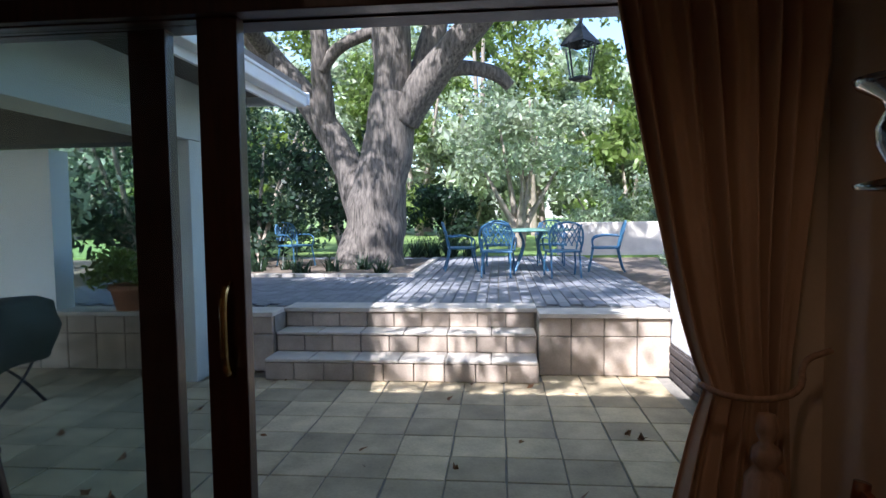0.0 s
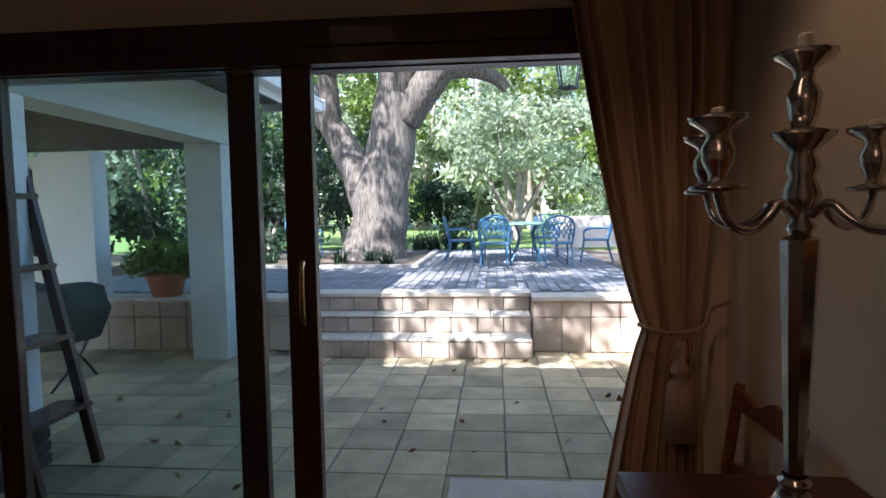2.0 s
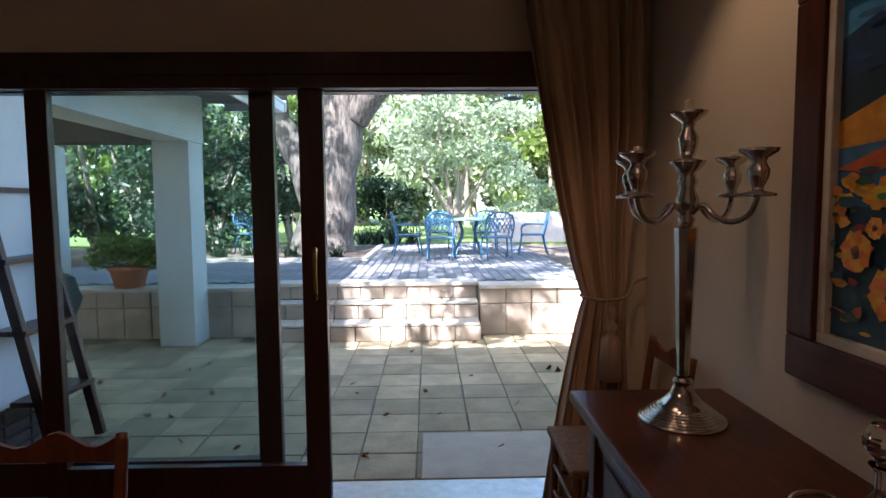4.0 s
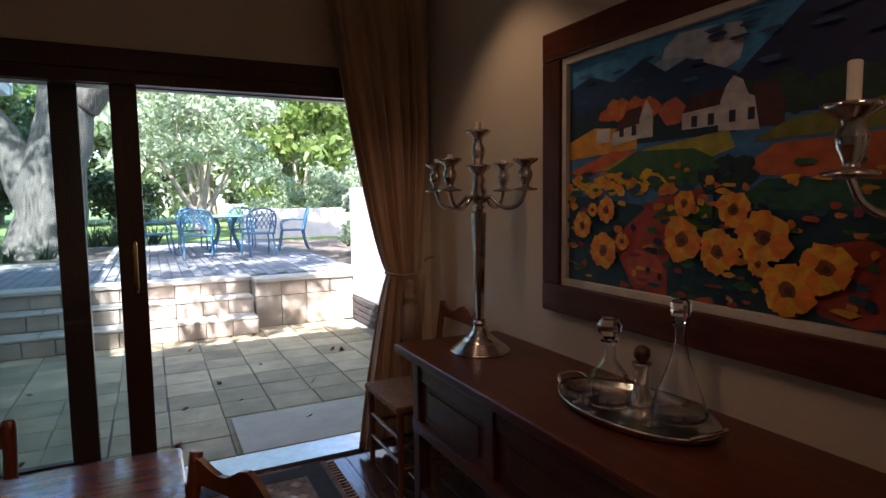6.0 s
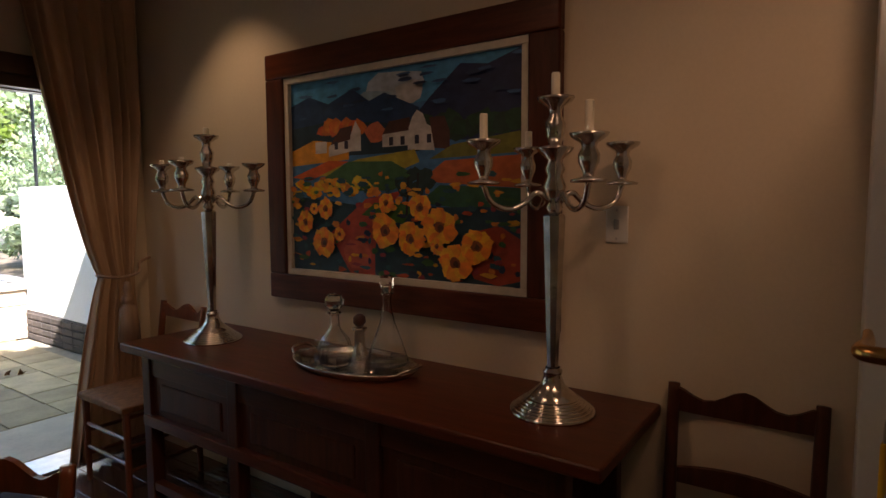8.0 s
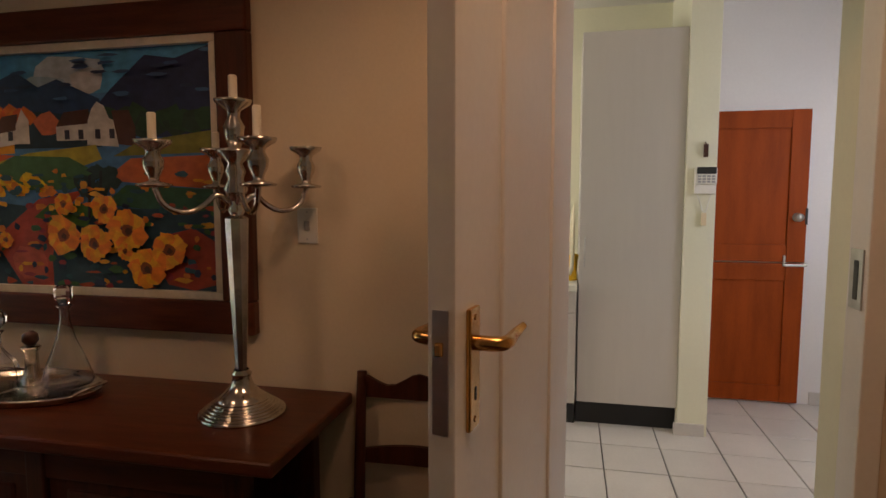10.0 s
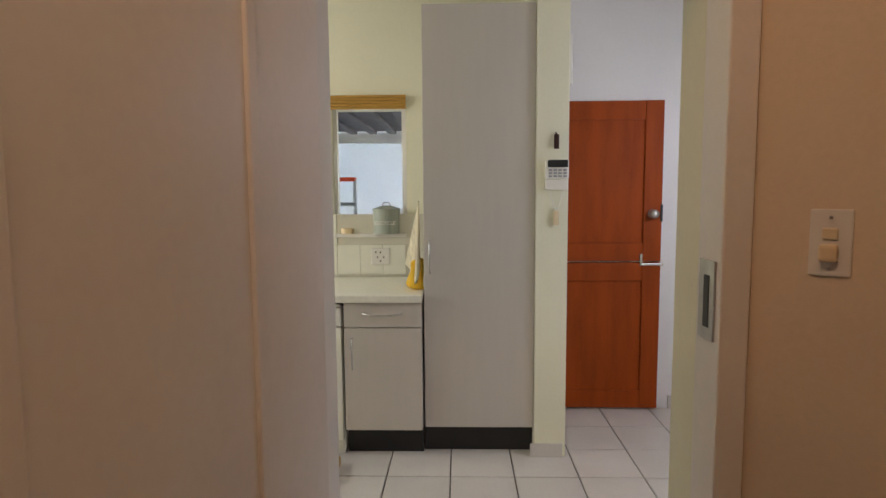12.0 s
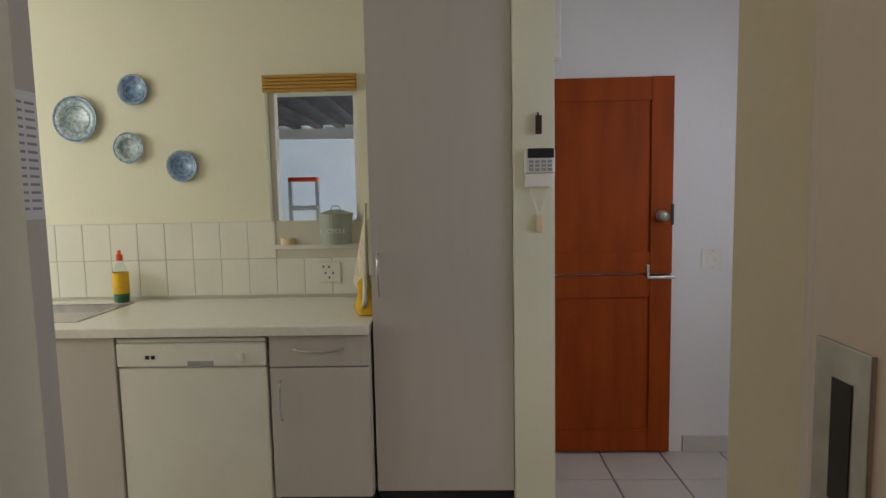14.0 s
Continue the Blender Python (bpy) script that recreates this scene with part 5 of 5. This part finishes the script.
part("cap", lathe([(0.015, 0.22), (0.016, 0.25), (0.009, 0.255), (0.008, 0.275), (0, 0.276)], 16), M_RED, bo, "red cap")
ORIGIN[:] = [0.07, 0.045]
# plates on the wall
for y, z, r, m, lab in ((-0.645, 1.862, 0.119, M_PORC2, "large pale green and blue porcelain wall plate"), (-0.960, 2.004, 0.079, M_PORC, "small blue and white porcelain wall plate"),
                        (-0.918, 1.707, 0.082, M_PORC2, "lobed blue and white porcelain wall dish"), (-1.195, 1.607, 0.081, M_PORC, "small blue and white porcelain wall plate")):
    t = thing("wall_plate", (KX, y, z), lab, "plate", group="plates on the kitchen wall")
    b = lathe([(0, 0.008), (r * 0.6, 0.008), (r * 0.68, 0.018), (r, 0.026), (r, 0.022), (r * 0.65, 0.004), (0, 0.0)], 36)
    if "lobed" in lab:
        for v in b.verts:
            k = 1 - 0.06 * (1 + math.cos(4 * math.atan2(v.co.y, v.co.x) + math.pi))
            v.co.x, v.co.y = v.co.x * k, v.co.y * k
    b.transform(pose(0, 0, 0, 0, -90, 0))
    pl = part("dish", b, m, t, smooth=True)
    b = lathe([(r * 0.56, 0.0092), (r * 0.60, 0.0092)], 36, bm=lathe([(r * 0.90, 0.0245), (r * 0.97, 0.0262)], 36))
    b.transform(pose(-0.0012, 0, 0, 0, -90, 0))
    part("band", b, M_PORC2 if m is M_PORC else M_PORC, pl)
# tin, towel, cloth, socket
ORIGIN[:] = [0.07, 0.02]
bn = thing("recycle_tin", (KX + 0.005, -1.965, 1.184), "sage green enamel tin with lid on the window sill", "tin")
part("body", lathe([(0, 0), (0.085, 0), (0.086, 0.15), (0, 0.15)], 28), M_TIN, bn, smooth=False)
part("lid", lathe([(0.09, 0.15), (0.09, 0.16), (0.03, 0.18), (0, 0.18)], 28), M_TIN, bn)
part("handle", tube([(0, 0.025, 0.178), (0, 0.02, 0.2), (0, -0.02, 0.2), (0, -0.025, 0.178)], 0.004, 7), M_STEEL, bn)
td = bpy.data.curves.new("lettering", "FONT")
td.body, td.size, td.extrude = "RECYCLE", 0.033, 0.0004
tob = new("lettering", td)
tob.data.align_x = "CENTER"
tob.data.materials.append(M_WHITE)
tob.parent, tob.matrix_basis = bn, pose(-0.0885, 0, 0.06, 90, 0, -90)
sq = thing("candle_jar", (KX + 0.0, -1.71, 1.184), "small pale jar on the window sill", "jar")
part("jar", lathe([(0, 0), (0.04, 0), (0.042, 0.035), (0, 0.036)], 20), M_IVORY, sq)
ORIGIN[:] = [0.07, -0.025]
tw = thing("tea_towel", (0, 0, 0), "striped tea towel hanging on the cupboard side", "towel")
b = bmesh.new()
rows = []
for j in range(15):
    k = j / 14
    rows.append([b.verts.new((2.78 + 0.16 * (i / 12) * (0.3 + 0.7 * k), -2.165 + 0.022 * math.sin(i * 1.7) * k + 0.07 * k * (i / 12), 1.40 - 0.42 * k - 0.05 * k * math.sin(i * 0.9))) for i in range(13)])
for p_, q_ in zip(rows, rows[1:]):
    for i in range(12):
        b.faces.new((p_[i], p_[i + 1], q_[i + 1], q_[i]))
c = part("cloth", b, M_TOWEL, tw, smooth=True)
c.modifiers.new("thickness", "SOLIDIFY").thickness = 0.004
yc = thing("yellow_cloth", (2.86, -2.15, 0.902), "yellow cleaning cloth with black clip on the worktop", "cloth")
b = box(-0.06, 0.06, -0.03, 0.045, 0.0, 0.17, 0.02, seg=2)
for v in b.verts:
    v.co.y += 0.025 * math.sin(v.co.z * 30 + v.co.x * 20)
    v.co.x *= 1.15 - v.co.z * 3
part("cloth", b, M_YELLOW, yc, smooth=True)
ORIGIN[:] = [0.07, 0.0]
so = thing("wall_socket", (KX - 0.012, -1.905, 1.035), "white three-pin double wall socket plate", "socket", -90)
part("plate", box(-0.06, 0.06, -0.008, 0.0, -0.055, 0.055, 0.004), M_PLAST, so)
for x, z in ((0, 0.028), (-0.02, -0.004), (0.02, -0.004), (0, -0.028), (-0.03, 0.03)):
    part("pin_hole", box(x - 0.004, x + 0.004, -0.009, -0.0075, z - 0.005, z + 0.005), M_BLACK, so)
# fridge with paper lists
fr = thing("fridge", (0, 0, 0), "grey-white fridge with paper lists on its side", "fridge")
part("body", box(1.06, 1.68, -1.585, -0.95, 0.03, 2.10, 0.012, seg=3), M_LAM, fr)
part("foot", box(1.2, 1.6, -1.5, -1.0, 0, 0.03), M_BLACK, fr)
pp = thing("paper_list", (1.60, -1.589, 1.54), "printed white paper list taped to the fridge", "paper")
part("sheet", box(-0.065, 0.065, -0.002, 0, -0.15, 0.15), M_PAPER, pp)
for k in range(14):
    for j in range(3):
        part("text_line", box(-0.055 + 0.04 * j, -0.025 + 0.04 * j, -0.003, -0.002, 0.12 - 0.019 * k, 0.126 - 0.019 * k), M_INK, pp)
# alarm keypad, keys on hook
ORIGIN[:] = [0.07, -0.02]
al = thing("alarm_keypad", (2.664, -2.905, 1.53), "white alarm keypad with dark display and hanging cord", "keypad", -90)
part("case", box(-0.06, 0.06, -0.03, 0, -0.02, 0.075, 0.006), M_PLAST, al)
part("display", box(-0.05, 0.055, -0.036, -0.028, 0.04, 0.078, 0.004), M_BLACK, al)
part("cover", box(-0.06, 0.055, -0.026, -0.004, -0.075, -0.022, 0.004), M_PLAST, al)
for i in range(4):
    for j in range(3):
        part("key", box(-0.045 + 0.025 * i, -0.027 + 0.025 * i, -0.033, -0.029, -0.012 + 0.016 * j, -0.001 + 0.016 * j, 0.001), M_GREYP, al)
part("cord", tube([(-0.045, -0.015, -0.07), (-0.01, -0.012, -0.17), (0.0, -0.012, -0.19), (0.01, -0.012, -0.17), (0.035, -0.015, -0.07)], 0.002, 5), M_PLAST, al)
part("fob", box(-0.015, 0.012, -0.02, -0.004, -0.26, -0.185, 0.004), M_IVORY, al)
ky = thing("key_hook", (2.664, -2.90, 1.72), "small bunch of keys hanging on a hook", "keys", -90)
part("hook", tube([(0, 0, 0.03), (0, -0.015, 0.025), (0, -0.02, 0.0)], 0.004, 6), M_BLACK, ky)
part("keys", box(-0.012, 0.014, -0.022, -0.012, -0.055, 0.02, 0.003), M_FRAME, ky)
# orange stable door
ORIGIN[:] = [0.09, 0.065]
od = thing("door_back", (0, 0, 0), "orange varnished wooden stable door, closed", "door", kind="structure")
for z0, z1 in ((0.01, 0.985), (0.992, 2.02)):
    lf = part("leaf", box(3.365, 3.398, -3.785, -2.975, z0, z1, 0.003), M_ODOOR, od)
    part("stile", box(3.35, 3.366, -3.785, -3.67, z0 + 0.001, z1 - 0.001, 0.003), M_ODOOR, lf)
    part("stile", box(3.35, 3.366, -3.09, -2.975, z0 + 0.001, z1 - 0.001, 0.003), M_ODOOR, lf)
    part("rail", box(3.352, 3.366, -3.67, -3.09, z1 - 0.12, z1 - 0.002, 0.003), M_ODOOR, lf)
    part("rail", box(3.352, 3.366, -3.67, -3.09, z0 + 0.002, z0 + 0.12, 0.003), M_ODOOR, lf)
b = lathe([(0, 0), (0.03, 0.002), (0.03, 0.008), (0.014, 0.012), (0.014, 0.03), (0.028, 0.042), (0.026, 0.058), (0, 0.062)], 24)
b.transform(pose(3.35, -3.725, 1.30, 0, -90, 0))
part("knob", b, M_STEEL, od, "polished round door knob", smooth=True)
part("bolt", box(3.335, 3.352, -3.80, -3.66, 0.965, 0.98, 0.003, bm=box(3.338, 3.352, -3.665, -3.65, 0.965, 1.04, 0.003)), M_STEEL, od)
part("strap", box(3.345, 3.36, -3.79, -3.775, 1.25, 1.36, 0.002), M_BLACK, od)
part("top_hinge", box(3.34, 3.36, -3.06, -2.99, 2.015, 2.04, 0.003), M_BLACK, od)
plate_switch("light_switch", (3.379, -4.005, 1.063), -90, 0.115, 0.115, "white double light switch plate by the back door", 2)
ac = thing("wall_siren", (3.379, -3.13, 2.27), "white wall-mounted alarm sensor box", "sensor")
part("case", box(-0.06, 0, -0.07, 0.06, -0.16, 0.16, 0.02, seg=3), M_PLAST, ac)
ORIGIN[:] = [0.07, 0.0]
kt = thing("wooden_board", (0, 0, 0), "low wooden crate edge on the kitchen floor", "crate")
part("board", box(2.30, 2.55, -1.78, -1.45, 0.0, 0.05, 0.006), M_OCHRE, kt)

ORIGIN[:] = [0.0, 0.0]

# ---- paving pieces ----
b = box(-0.163, 0.163, -0.157, 0.157, -0.012, 0.0, 0.004, seg=1)
me = bpy.data.meshes.new("paver")
b.to_mesh(me), b.free(), me.materials.append(M_SLATE)
rr = random.Random(4)
for i in range(20):
    for j in range(12):
        x, y = -5.1 + i * 0.3345, 1.92 + j * 0.3215
        if y > 5.0 and -2.1 < x < 0.45:
            continue
        o = new("paver", me)
        o.parent, o.location = ter, (x + rr.uniform(-0.004, 0.004), y, GZ + rr.uniform(-0.002, 0.002))
        o.rotation_euler = (0, 0, rr.uniform(-0.008, 0.008))
b = box(0, 0.108, 0, 0.218, 0.53, 0.5505, 0.004, seg=1)
me = bpy.data.meshes.new("paving_brick")
b.to_mesh(me), b.free(), me.materials.append(M_BRICK)
v, f = [], []
for i in range(62):
    for j in range(30):
        x0, y0 = -5.5 + i * 0.118, 5.62 + j * 0.228 + (0.114 if i % 2 else 0)
        if y0 > 12.3:
            continue
        if j < 5 and i > 1:
            o = new("paving_brick", me)
            o.parent, o.location = pat, (x0, y0, rr.uniform(-0.002, 0.002))
            continue
        h = 0.5505 + rr.uniform(-0.002, 0.002)
        k = len(v)
        v += [(x0, y0, 0.53), (x0 + 0.108, y0, 0.53), (x0 + 0.108, y0 + 0.218, 0.53), (x0, y0 + 0.218, 0.53), (x0 + 0.004, y0 + 0.004, h), (x0 + 0.104, y0 + 0.004, h), (x0 + 0.104, y0 + 0.214, h), (x0 + 0.004, y0 + 0.214, h)]
        f += [(k + 4, k + 5, k + 6, k + 7)] + [(k + a, k + (a + 1) % 4, k + 4 + (a + 1) % 4, k + 4 + a) for a in range(4)]
me = bpy.data.meshes.new("paving_bricks")
me.from_pydata(v, [], f), me.materials.append(M_BRICK)
o = new("paving_bricks", me)
o.parent = pat
tagged(o, "grey brick pavers in rows", kind="stuff")
# fallen leaves on the terrace
fb = leaf_cloud("fallen_leaves", [(rr.uniform(-3, 1.4), rr.uniform(2, 4.9), GZ + 0.008) for _ in range(60)], [(0.01, 0.01, 0.004)] * 60, 60, 0.035, M_RUSH, 8)
tagged(fb, "scattered dry brown leaves on the terrace", "leaves", kind="stuff")
